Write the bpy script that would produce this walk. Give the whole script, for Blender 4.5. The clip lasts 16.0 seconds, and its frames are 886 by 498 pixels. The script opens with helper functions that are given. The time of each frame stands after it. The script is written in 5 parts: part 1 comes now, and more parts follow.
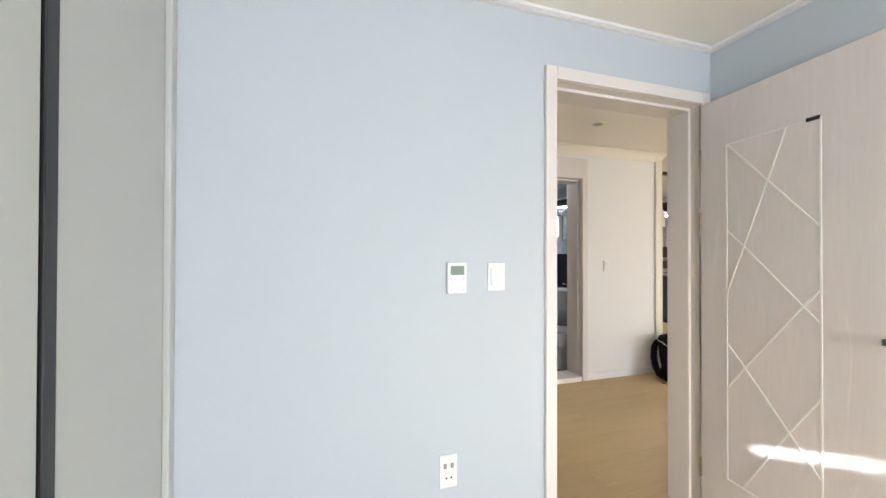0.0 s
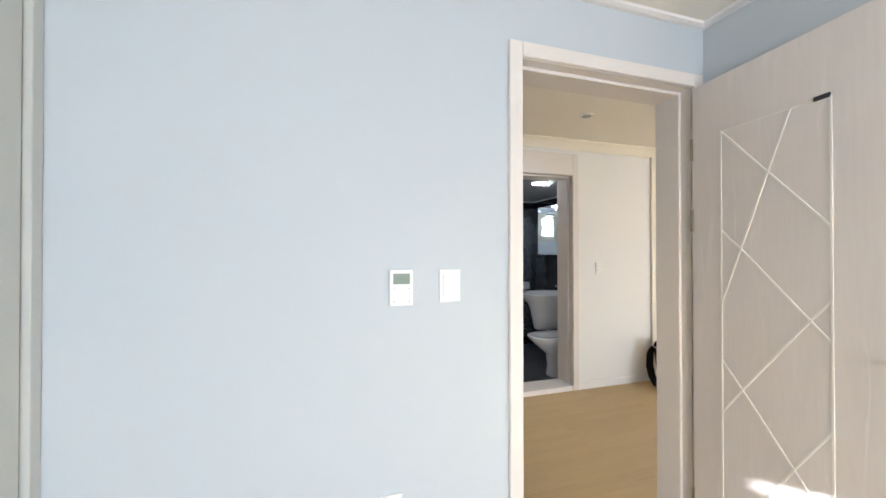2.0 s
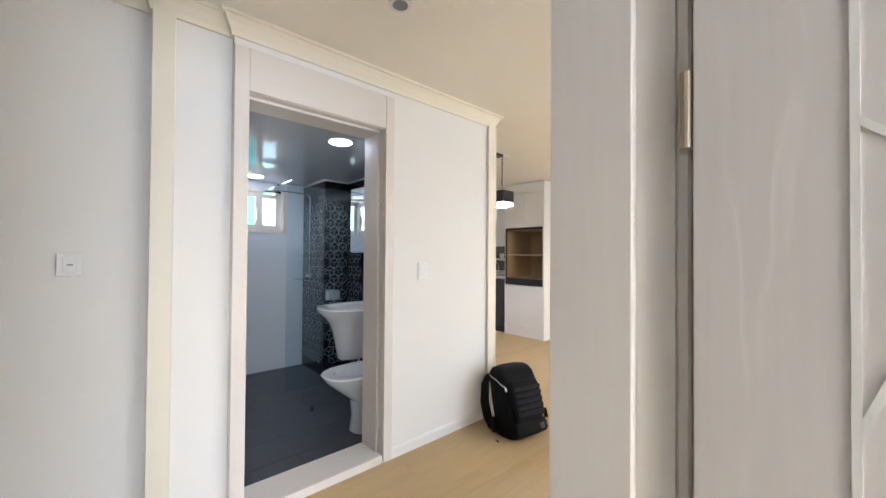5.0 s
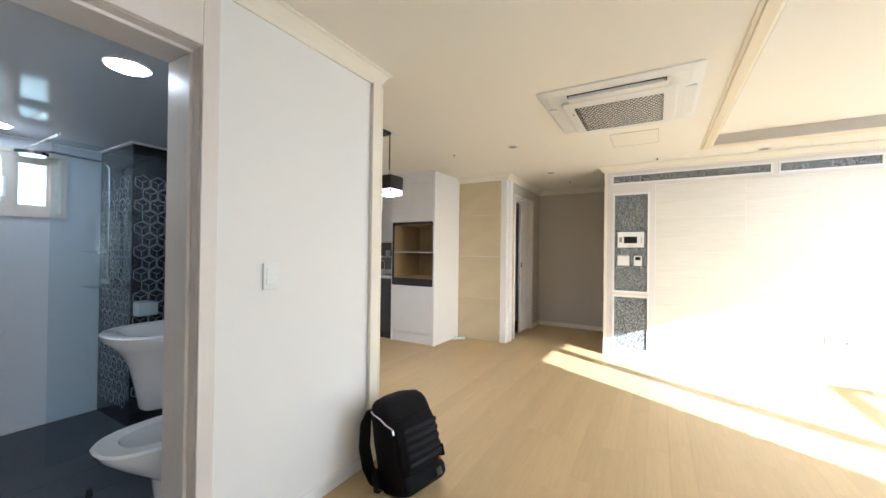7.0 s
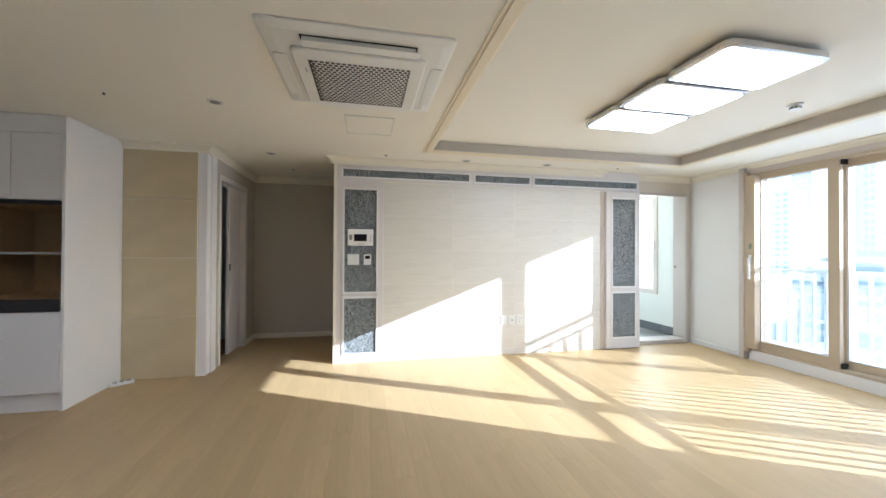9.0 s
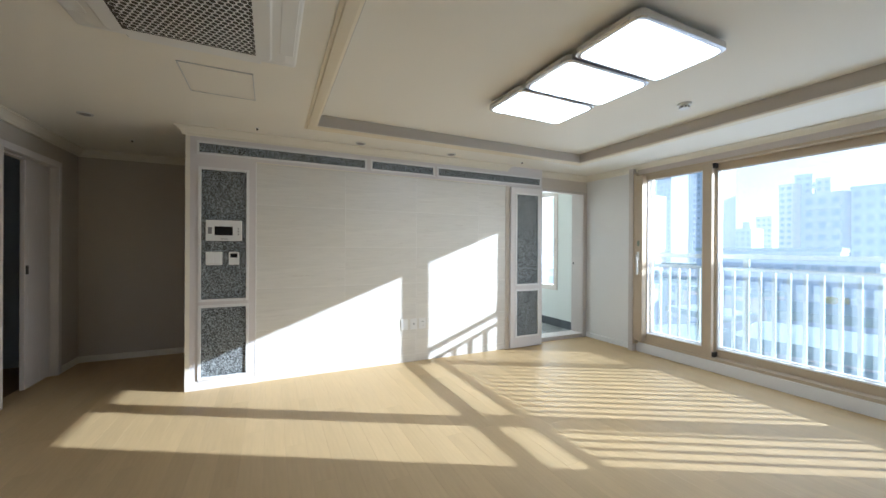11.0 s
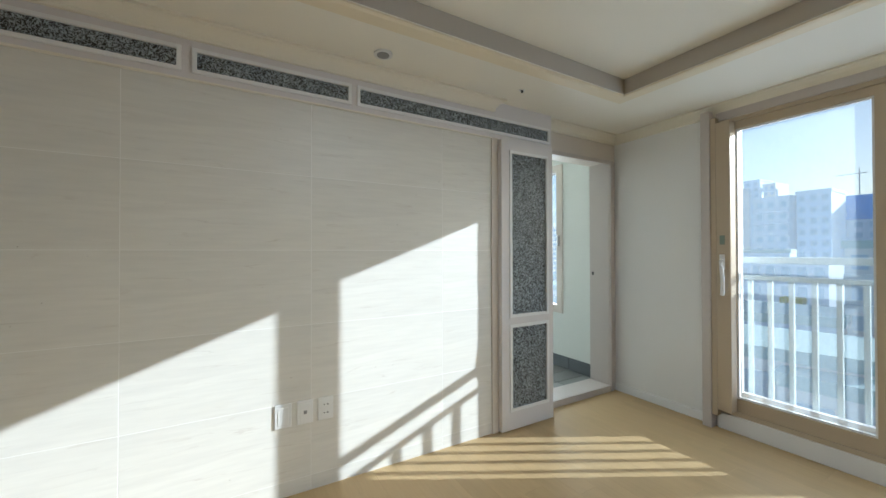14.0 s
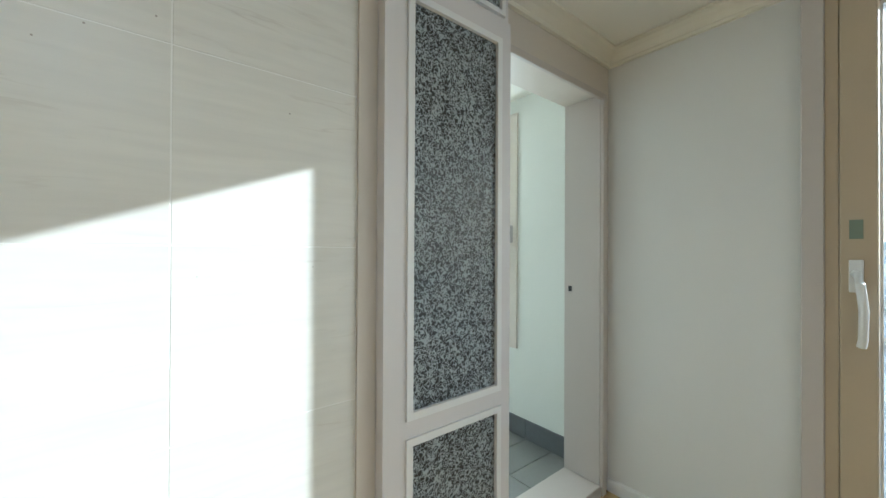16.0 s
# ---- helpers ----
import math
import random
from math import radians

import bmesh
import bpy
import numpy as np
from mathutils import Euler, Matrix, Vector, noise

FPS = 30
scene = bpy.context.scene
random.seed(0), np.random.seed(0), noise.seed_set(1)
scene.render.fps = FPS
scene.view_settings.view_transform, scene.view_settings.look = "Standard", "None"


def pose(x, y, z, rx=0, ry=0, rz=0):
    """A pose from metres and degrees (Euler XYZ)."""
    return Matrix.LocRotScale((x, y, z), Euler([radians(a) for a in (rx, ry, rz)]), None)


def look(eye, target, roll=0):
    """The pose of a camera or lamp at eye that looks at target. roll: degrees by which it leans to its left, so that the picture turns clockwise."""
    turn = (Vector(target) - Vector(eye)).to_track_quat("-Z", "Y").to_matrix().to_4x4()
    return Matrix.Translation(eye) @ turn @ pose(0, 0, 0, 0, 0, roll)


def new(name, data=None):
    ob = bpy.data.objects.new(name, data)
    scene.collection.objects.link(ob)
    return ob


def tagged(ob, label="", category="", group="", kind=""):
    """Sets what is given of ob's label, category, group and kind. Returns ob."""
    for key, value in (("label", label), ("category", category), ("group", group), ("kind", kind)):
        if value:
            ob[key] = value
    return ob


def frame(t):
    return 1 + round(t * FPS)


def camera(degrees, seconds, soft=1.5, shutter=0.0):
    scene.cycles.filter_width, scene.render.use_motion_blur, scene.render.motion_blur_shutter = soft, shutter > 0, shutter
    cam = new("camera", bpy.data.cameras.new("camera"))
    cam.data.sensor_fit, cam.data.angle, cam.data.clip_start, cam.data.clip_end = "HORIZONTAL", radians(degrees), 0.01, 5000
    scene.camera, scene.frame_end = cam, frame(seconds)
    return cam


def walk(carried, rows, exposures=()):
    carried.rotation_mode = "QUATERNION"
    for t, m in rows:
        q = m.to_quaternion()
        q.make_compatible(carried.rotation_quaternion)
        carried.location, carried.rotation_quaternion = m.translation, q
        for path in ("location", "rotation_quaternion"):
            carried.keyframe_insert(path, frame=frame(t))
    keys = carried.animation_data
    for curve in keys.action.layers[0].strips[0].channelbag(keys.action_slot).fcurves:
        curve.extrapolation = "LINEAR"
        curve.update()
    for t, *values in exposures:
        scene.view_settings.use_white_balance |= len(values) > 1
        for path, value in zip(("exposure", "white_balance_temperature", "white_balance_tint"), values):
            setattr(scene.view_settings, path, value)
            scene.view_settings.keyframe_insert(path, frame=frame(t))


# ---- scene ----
import collections

EXPOSURES = ((0.0, 2.34, 5940, 11), (2.5, 2.4, 5900, 11), (3.5, 2.5, 5760, 12), (4.2, 2.55, 5700, 12), (6.5, 2.57, 5460, 8), (7.5, 2.1, 5430, 8), (8.0, 1.87, 5380, 9), (8.5, 1.72, 5300, 9), (9.5, 1.2, 5130, 7), (12.0, 0.67, 5280, 6), (14.0, 0.37, 5330, 3), (16.0, 0.58, 5250, -1))
cam = camera(100.86, 16.0)
# seconds, x, y, z, yaw, pitch, roll
PATH = [
    (0.0, -0.015, -0.030, 1.281, -17.73, 0.44, -0.16),
    (0.5, 0.025, 0.042, 1.300, -13.62, 0.72, 0.11),
    (1.0, 0.130, 0.075, 1.304, -14.48, 0.41, -0.16),
    (1.5, 0.183, 0.089, 1.306, -17.65, 0.58, 0.07),
    (2.0, 0.234, 0.106, 1.298, -17.32, 0.43, 0.02),
    (2.5, 0.381, 0.146, 1.304, -25.52, 0.34, -0.19),
    (3.0, 0.532, 0.291, 1.285, -40.48, 0.41, -0.40),
    (3.5, 0.657, 0.524, 1.284, -48.17, 0.45, 0.14),
    (4.0, 0.873, 0.771, 1.296, -46.44, 0.11, 0.44),
    (4.2, 0.947, 0.849, 1.289, -45.29, 0.37, 0.30),
    (6.3, 1.578, 1.472, 1.240, -40.21, 0.43, -0.79),
    (6.5, 1.634, 1.496, 1.261, -45.15, 0.33, -0.89),
    (7.0, 1.703, 1.555, 1.258, -59.69, 0.42, -0.72),
    (7.5, 1.834, 1.602, 1.228, -68.41, 0.52, -0.74),
    (8.0, 2.033, 1.692, 1.230, -78.96, 0.48, -0.37),
    (8.5, 2.214, 1.741, 1.253, -88.65, 0.54, -0.38),
    (9.0, 2.384, 1.762, 1.271, -101.77, 0.45, -0.29),
    (9.5, 2.461, 1.722, 1.243, -108.70, 0.60, -0.00),
    (9.7, 2.470, 1.677, 1.247, -111.89, 0.50, -0.32),
    (11.8, 3.196, 1.317, 1.289, -115.90, 0.27, -0.06),
    (12.0, 3.306, 1.268, 1.274, -116.24, 0.52, 0.14),
    (12.5, 3.610, 0.993, 1.275, -117.23, 0.52, 0.25),
    (13.0, 3.950, 0.774, 1.274, -118.60, 0.50, 0.26),
    (13.5, 4.311, 0.565, 1.277, -122.16, 0.29, 0.38),
    (14.0, 4.629, 0.316, 1.273, -119.84, 0.53, 0.10),
    (14.5, 4.953, 0.050, 1.284, -122.87, 0.15, 0.07),
    (15.0, 5.263, -0.243, 1.275, -123.92, 0.25, 0.26),
    (15.5, 5.526, -0.550, 1.275, -125.7, 0.40, 0.30),
    (16.0, 5.798, -0.839, 1.277, -128.54, 0.34, -0.29),
]
walk(cam, [(t, pose(x, y, z, 90 + pitch, roll, yaw)) for t, x, y, z, yaw, pitch, roll in PATH], EXPOSURES)

# ---- light ----
world = bpy.data.worlds.new("sky")
scene.world = world
world.use_nodes = True
SUN_WAY = Vector((0.55, 1.0, -0.385)).normalized()
sky = world.node_tree.nodes.new("ShaderNodeTexSky")
sky.sky_type = "NISHITA"
sky.sun_disc = False
sky.sun_elevation = math.asin(-SUN_WAY.z)
sky.sun_rotation = math.atan2(-SUN_WAY.x, -SUN_WAY.y)
sky.dust_density = 2.0
back = world.node_tree.nodes["Background"]
back.inputs["Strength"].default_value = 0.10
world.node_tree.links.new(sky.outputs[0], back.inputs[0])

sun = new("sun", bpy.data.lights.new("sun", "SUN"))
sun.data.energy, sun.data.angle, sun.data.color = 5.0, radians(0.4), (1.0, 0.965, 0.90)
sun.matrix_world = look((0, 0, 0), SUN_WAY)


def area(name, eye, target, sx, sy, power, colour):
    lamp = new(name, bpy.data.lights.new(name, "AREA"))
    lamp.data.shape, lamp.data.size, lamp.data.size_y = "RECTANGLE", sx, sy
    lamp.data.energy, lamp.data.color = power, colour
    lamp.matrix_world = look(eye, target)
    return lamp


# the sky's light in the openings
area("sky_light_living", (4.4, -3.02, 1.2), (4.4, 0, 1.2), 3.0, 1.9, 10, (0.95, 0.97, 1.0))
area("sky_light_bedroom", (0.1, -2.95, 1.4), (0.1, 0, 1.2), 1.8, 1.0, 25, (0.97, 0.98, 1.0))
area("sky_light_balcony", (8.1, -2.98, 1.45), (8.0, 0, 1.2), 0.8, 1.5, 19, (1.0, 0.98, 0.90))

# ---- materials ----
def material(name, colour, rough=0.5, metal=0.0, spread=0.06, scale=6.0, fine=90.0, bump=0.05, island=0.0, coat=0.0, stretch=(1, 1, 1), specular=0.5):
    m = bpy.data.materials.new(name)
    m.use_nodes = True
    n, l = m.node_tree.nodes, m.node_tree.links
    b = n["Principled BSDF"]
    b.inputs["Metallic"].default_value = metal
    b.inputs["Coat Weight"].default_value = coat
    b.inputs["Coat Roughness"].default_value = 0.12
    b.inputs["Specular IOR Level"].default_value = specular
    at = n.new("ShaderNodeTexCoord")
    mp = n.new("ShaderNodeMapping")
    mp.inputs["Scale"].default_value = stretch
    l.new(at.outputs["Object"], mp.inputs[0])
    big, small = n.new("ShaderNodeTexNoise"), n.new("ShaderNodeTexNoise")
    big.inputs["Scale"].default_value, small.inputs["Scale"].default_value = scale, fine
    big.inputs["Detail"].default_value, small.inputs["Detail"].default_value = 4, 3
    l.new(mp.outputs[0], big.inputs["Vector"])
    l.new(mp.outputs[0], small.inputs["Vector"])
    mix = n.new("ShaderNodeMix")
    mix.data_type = "RGBA"
    mix.inputs["A"].default_value = (*[max(0, c * (1 - spread)) for c in colour], 1)
    mix.inputs["B"].default_value = (*[min(1, c * (1 + spread)) for c in colour], 1)
    both = n.new("ShaderNodeMath")
    both.operation = "ADD"
    half = n.new("ShaderNodeMath")
    half.operation = "MULTIPLY_ADD"
    half.inputs[1].default_value, half.inputs[2].default_value = 0.6, -0.05
    l.new(small.outputs["Fac"], half.inputs[0])
    small_half = n.new("ShaderNodeMath")
    small_half.operation = "MULTIPLY"
    small_half.inputs[1].default_value = 0.5
    l.new(big.outputs["Fac"], small_half.inputs[0])
    l.new(half.outputs[0], both.inputs[0])
    l.new(small_half.outputs[0], both.inputs[1])
    l.new(both.outputs[0], mix.inputs["Factor"])
    out = mix.outputs["Result"]
    if island:
        info = n.new("ShaderNodeObjectInfo")
        hsv = n.new("ShaderNodeHueSaturation")
        rng = n.new("ShaderNodeMapRange")
        rng.inputs["To Min"].default_value, rng.inputs["To Max"].default_value = 1 - island, 1 + island
        l.new(info.outputs["Random"], rng.inputs["Value"])
        l.new(rng.outputs[0], hsv.inputs["Value"])
        l.new(out, hsv.inputs["Color"])
        out = hsv.outputs[0]
    l.new(out, b.inputs["Base Color"])
    rr = n.new("ShaderNodeMapRange")
    rr.inputs["To Min"].default_value, rr.inputs["To Max"].default_value = max(0.02, rough * 0.85), min(1, rough * 1.15)
    l.new(big.outputs["Fac"], rr.inputs["Value"])
    l.new(rr.outputs[0], b.inputs["Roughness"])
    if bump:
        bp = n.new("ShaderNodeBump")
        bp.inputs["Strength"].default_value, bp.inputs["Distance"].default_value = bump, 0.002
        l.new(small.outputs["Fac"], bp.inputs["Height"])
        l.new(bp.outputs[0], b.inputs["Normal"])
    return m


def glow(name, colour, strength):
    m = bpy.data.materials.new(name)
    m.use_nodes = True
    b = m.node_tree.nodes["Principled BSDF"]
    b.inputs["Base Color"].default_value = (0.9, 0.9, 0.9, 1)
    b.inputs["Emission Color"].default_value = (*colour, 1)
    b.inputs["Emission Strength"].default_value = strength
    return m


def glass(name, colour=(1, 1, 1), rough=0.0, scatter=0.0):
    """A thin pane: clear, with gloss that grows at a slant, and an optional pale film that scatters light."""
    m = bpy.data.materials.new(name)
    m.use_nodes = True
    n, l = m.node_tree.nodes, m.node_tree.links
    clear, gloss, mix = n.new("ShaderNodeBsdfTransparent"), n.new("ShaderNodeBsdfGlossy"), n.new("ShaderNodeMixShader")
    clear.inputs[0].default_value = (*colour, 1)
    gloss.inputs["Roughness"].default_value = rough
    slant, power, amount = n.new("ShaderNodeLayerWeight"), n.new("ShaderNodeMath"), n.new("ShaderNodeMath")
    slant.inputs["Blend"].default_value = 0.5
    power.operation, amount.operation = "POWER", "MULTIPLY_ADD"
    power.inputs[1].default_value = 4.0
    amount.inputs[1].default_value, amount.inputs[2].default_value = 0.7, 0.03
    l.new(slant.outputs["Facing"], power.inputs[0])
    l.new(power.outputs[0], amount.inputs[0])
    l.new(amount.outputs[0], mix.inputs[0])
    l.new(clear.outputs[0], mix.inputs[1])
    l.new(gloss.outputs[0], mix.inputs[2])
    out = mix
    if scatter:
        film, veil, grain, scale_ = n.new("ShaderNodeBsdfTranslucent"), n.new("ShaderNodeMixShader"), n.new("ShaderNodeTexNoise"), n.new("ShaderNodeMapRange")
        film.inputs[0].default_value = (0.80, 0.90, 0.98, 1)
        grain.inputs["Scale"].default_value = 2.5
        scale_.inputs["To Min"].default_value, scale_.inputs["To Max"].default_value = scatter * 0.7, scatter * 1.3
        l.new(grain.outputs["Fac"], scale_.inputs["Value"])
        l.new(scale_.outputs[0], veil.inputs[0])
        l.new(mix.outputs[0], veil.inputs[1])
        l.new(film.outputs[0], veil.inputs[2])
        out = veil
    l.new(out.outputs[0], n["Material Output"].inputs[0])
    return m


def wood(name, colour, rough, spread, stretch, island=0.0, coat=0.0):
    return material(name, colour, rough, spread=spread, scale=2.2, fine=14.0, bump=0.04, stretch=stretch, island=island, coat=coat)


BLUE = material("blue_wallpaper", (0.512, 0.555, 0.590), 0.75, spread=0.025, scale=1.5, fine=240, bump=0.08)
WHITE_WALL = material("white_wallpaper", (0.80, 0.79, 0.772), 0.75, spread=0.02, scale=1.5, fine=240, bump=0.08)
GREY_WALL = material("grey_wallpaper", (0.53, 0.485, 0.42), 0.75, spread=0.02, scale=1.5, fine=240, bump=0.08)
CEIL = material("ceiling_paper", (0.84, 0.81, 0.735), 0.8, spread=0.015, scale=1.2, fine=200, bump=0.06)
TRIM = material("cream_moulding", (0.80, 0.755, 0.645), 0.45, spread=0.015, scale=4, fine=150, bump=0.02)
TRAY_TRIM = material("yellowish_tray_moulding", (0.78, 0.70, 0.54), 0.45, spread=0.02, scale=4, fine=150, bump=0.02)
WHITE = material("white_lacquer", (0.80, 0.79, 0.78), 0.35, spread=0.015, scale=4, fine=150, bump=0.02)
GLOSS_WHITE = material("gloss_white", (0.80, 0.80, 0.80), 0.12, spread=0.012, scale=3, fine=100, bump=0.0)
PLASTIC = material("white_plastic", (0.80, 0.80, 0.79), 0.35, spread=0.01, scale=9, fine=200, bump=0.0)
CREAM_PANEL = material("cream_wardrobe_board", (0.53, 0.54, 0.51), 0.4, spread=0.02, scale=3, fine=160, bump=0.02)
DOOR_WOOD = wood("pale_ash_film", (0.69, 0.642, 0.615), 0.45, 0.09, (6, 6, 0.5))
FRAME_WOOD = wood("pale_ash_frame", (0.715, 0.668, 0.625), 0.45, 0.06, (6, 6, 0.5))
HEAD_WOOD = wood("pale_ash_head", (0.715, 0.668, 0.625), 0.45, 0.06, (0.5, 6, 6))
GROOVE = material("white_groove", (0.80, 0.78, 0.74), 0.4, spread=0.01, bump=0)
FLOOR = material("oak_laminate", (0.51, 0.374, 0.197), 0.48, specular=0.28, spread=0.14, scale=2.5, fine=16, bump=0.02, stretch=(0.3, 4, 4), island=0.045)
PVC = material("beige_window_frame", (0.50, 0.41, 0.29), 0.4, spread=0.03, scale=5, fine=140, bump=0.02)
PVC_LIGHT = material("pale_window_casing", (0.66, 0.60, 0.53), 0.45, spread=0.03, scale=5, fine=140, bump=0.02)
# pinkish casing colour, darkened for the shade its boards and jambs stand in
SHADED_CASING = material("shade_darkened_mauve_casing", (0.56, 0.51, 0.475), 0.45, spread=0.04, scale=5, fine=140, bump=0.02)
PANEL_BOARD = material("grey_white_panel_board", (0.70, 0.665, 0.655), 0.4, spread=0.015, scale=4, fine=150, bump=0.02)
BLACK = material("black_metal", (0.018, 0.018, 0.02), 0.35, spread=0.1, scale=8, fine=120, bump=0.02)
DARK = material("dark_void", (0.012, 0.012, 0.013), 0.7, spread=0.1, bump=0)
STEEL = material("chrome", (0.75, 0.75, 0.76), 0.12, metal=1.0, spread=0.02, bump=0)
HINGE = material("dull_brass_hinge", (0.42, 0.36, 0.27), 0.4, metal=0.6, spread=0.05, bump=0)
SILVER = material("silver_edge", (0.62, 0.62, 0.64), 0.25, metal=0.9, spread=0.02, bump=0)
GREY_FILM = material("charcoal_film", (0.038, 0.038, 0.043), 0.35, spread=0.06, bump=0.02)
BATH_FLOOR = material("dark_grey_floor_tile", (0.085, 0.090, 0.105), 0.5, spread=0.08, scale=5, fine=60, bump=0.05)
BATH_WHITE = material("white_bath_tile", (0.70, 0.74, 0.80), 0.12, spread=0.015, scale=2, fine=90, bump=0.01)
BATH_BLACK = material("black_bath_tile", (0.012, 0.012, 0.015), 0.10, spread=0.1, scale=3, fine=80, bump=0.01)
BATH_CEIL = material("glossy_bath_ceiling", (0.52, 0.54, 0.57), 0.09, spread=0.015, scale=2, fine=60, bump=0.01)
CERAMIC = material("white_ceramic", (0.80, 0.80, 0.80), 0.08, spread=0.01, bump=0, coat=0.4)
HEX_LINE = material("silver_hexagon_line", (0.62, 0.64, 0.68), 0.35, metal=0.4, spread=0.05, bump=0)
MIRROR = material("mirror", (0.9, 0.92, 0.92), 0.02, metal=1.0, spread=0.0, bump=0)
PANE = glass("clear_glass")
# the bluish film is added as a veil of glare and haze over the city
GLARE_PANE = glass("glare_veiled_window_glass", scatter=0.08)
MURKY_PANE = glass("frosted_bath_glass", scatter=0.5)
SHOWER_GLASS = glass("shower_glass", (0.9, 0.95, 0.97), 0.04, scatter=0.03)
RAIL = material("white_rail_paint", (0.52, 0.60, 0.61), 0.4, spread=0.03, bump=0.02)
LAMP_GLOW = glow("lamp_diffuser", (1.0, 1.0, 0.99), 4.2)
BATH_GLOW = glow("bath_downlight", (0.95, 0.97, 1.0), 10.5)
PENDANT_GLOW = glow("pendant_bulb", (1.0, 0.95, 0.99), 30.0)
FABRIC = material("black_nylon", (0.006, 0.006, 0.007), 0.8, specular=0.15, spread=0.3, scale=20, fine=700, bump=0.5)
WEBBING = material("black_webbing", (0.010, 0.010, 0.011), 0.7, specular=0.2, spread=0.2, scale=30, fine=900, bump=0.4)
BALCONY_TILE = material("grey_balcony_tile", (0.21, 0.215, 0.205), 0.4, spread=0.12, scale=6, fine=50, bump=0.05, island=0.12)
BALCONY_DARK = material("slate_skirting_tile", (0.14, 0.15, 0.16), 0.4, spread=0.12, scale=6, fine=50, bump=0.05, island=0.08)
BALCONY_WALL = material("balcony_paint", (0.77, 0.79, 0.74), 0.7, spread=0.02, bump=0.06)
SCREEN = material("dark_screen", (0.02, 0.02, 0.022), 0.08, spread=0.05, bump=0)
LCD = material("green_grey_display", (0.22, 0.27, 0.22), 0.2, spread=0.03, bump=0)
PALE_MARK = material("pale_grey_print", (0.58, 0.59, 0.60), 0.5, spread=0.02, bump=0)
GREY_MARK = material("grey_print", (0.25, 0.25, 0.26), 0.5, spread=0.02, bump=0)
OVEN_INSIDE = wood("brown_niche_board", (0.40, 0.28, 0.13), 0.45, 0.12, (5, 5, 1))
BACKSPLASH = material("brown_backsplash", (0.16, 0.13, 0.10), 0.12, spread=0.1, bump=0.01)
COUNTER = material("pale_stone_counter", (0.60, 0.58, 0.56), 0.2, spread=0.08, scale=30, fine=200, bump=0)
BEIGE_TILE = material("beige_marble_tile", (0.56, 0.47, 0.30), 0.16, spread=0.13, scale=2.2, fine=5, bump=0.0, stretch=(1, 0.6, 1.2), island=0.03)
STONE_TILE = material("pale_travertine_tile", (0.72, 0.70, 0.65), 0.36, spread=0.15, scale=1.3, fine=9, bump=0.02, stretch=(1, 0.5, 6), island=0.02)


def veins(m, tint=0.86):
    """Thin broken dark veins that run level through the stone."""
    n, l = m.node_tree.nodes, m.node_tree.links
    b = n["Principled BSDF"]
    old = b.inputs["Base Color"].links[0].from_socket
    at, mp = n.new("ShaderNodeTexCoord"), n.new("ShaderNodeMapping")
    info, jump = n.new("ShaderNodeObjectInfo"), n.new("ShaderNodeVectorMath")
    jump.operation = "MULTIPLY_ADD"
    jump.inputs[1].default_value = (0.0, 9.0, 17.0)
    mp.inputs["Scale"].default_value = (1, 0.55, 5.5)
    l.new(info.outputs["Random"], jump.inputs[0])
    l.new(at.outputs["Object"], jump.inputs[2])
    l.new(jump.outputs[0], mp.inputs[0])
    line, gate = n.new("ShaderNodeTexNoise"), n.new("ShaderNodeTexNoise")
    line.inputs["Scale"].default_value, line.inputs["Detail"].default_value = 2.4, 6
    gate.inputs["Scale"].default_value = 5.0
    l.new(mp.outputs[0], line.inputs["Vector"])
    l.new(mp.outputs[0], gate.inputs["Vector"])
    band, some, both, mix = n.new("ShaderNodeValToRGB"), n.new("ShaderNodeMapRange"), n.new("ShaderNodeMath"), n.new("ShaderNodeMix")
    r = band.color_ramp
    r.elements[0].position, r.elements[0].color = 0.485, (0, 0, 0, 1)
    r.elements[1].position, r.elements[1].color = 0.515, (0, 0, 0, 1)
    r.elements.new(0.5).color = (1, 1, 1, 1)
    some.inputs["From Min"].default_value, some.inputs["From Max"].default_value = 0.50, 0.72
    both.operation = "MULTIPLY"
    l.new(line.outputs["Fac"], band.inputs[0])
    l.new(gate.outputs["Fac"], some.inputs["Value"])
    l.new(band.outputs[0], both.inputs[0])
    l.new(some.outputs[0], both.inputs[1])
    pit, hollow, stone = n.new("ShaderNodeTexVoronoi"), n.new("ShaderNodeMapRange"), n.new("ShaderNodeMix")
    pit.inputs["Scale"].default_value = 13.0
    hollow.inputs["From Min"].default_value, hollow.inputs["From Max"].default_value = 0.018, 0.032
    stone.data_type = "RGBA"
    stone.inputs["A"].default_value = (0.36, 0.32, 0.28, 1)
    l.new(jump.outputs[0], pit.inputs["Vector"])
    l.new(pit.outputs["Distance"], hollow.inputs["Value"])
    l.new(hollow.outputs[0], stone.inputs["Factor"])
    mix.data_type = "RGBA"
    mix.inputs["B"].default_value = (0.71 * tint, 0.67 * tint, 0.61 * tint, 1)
    l.new(both.outputs[0], mix.inputs["Factor"])
    l.new(old, mix.inputs["A"])
    l.new(mix.outputs["Result"], stone.inputs["B"])
    l.new(stone.outputs["Result"], b.inputs["Base Color"])


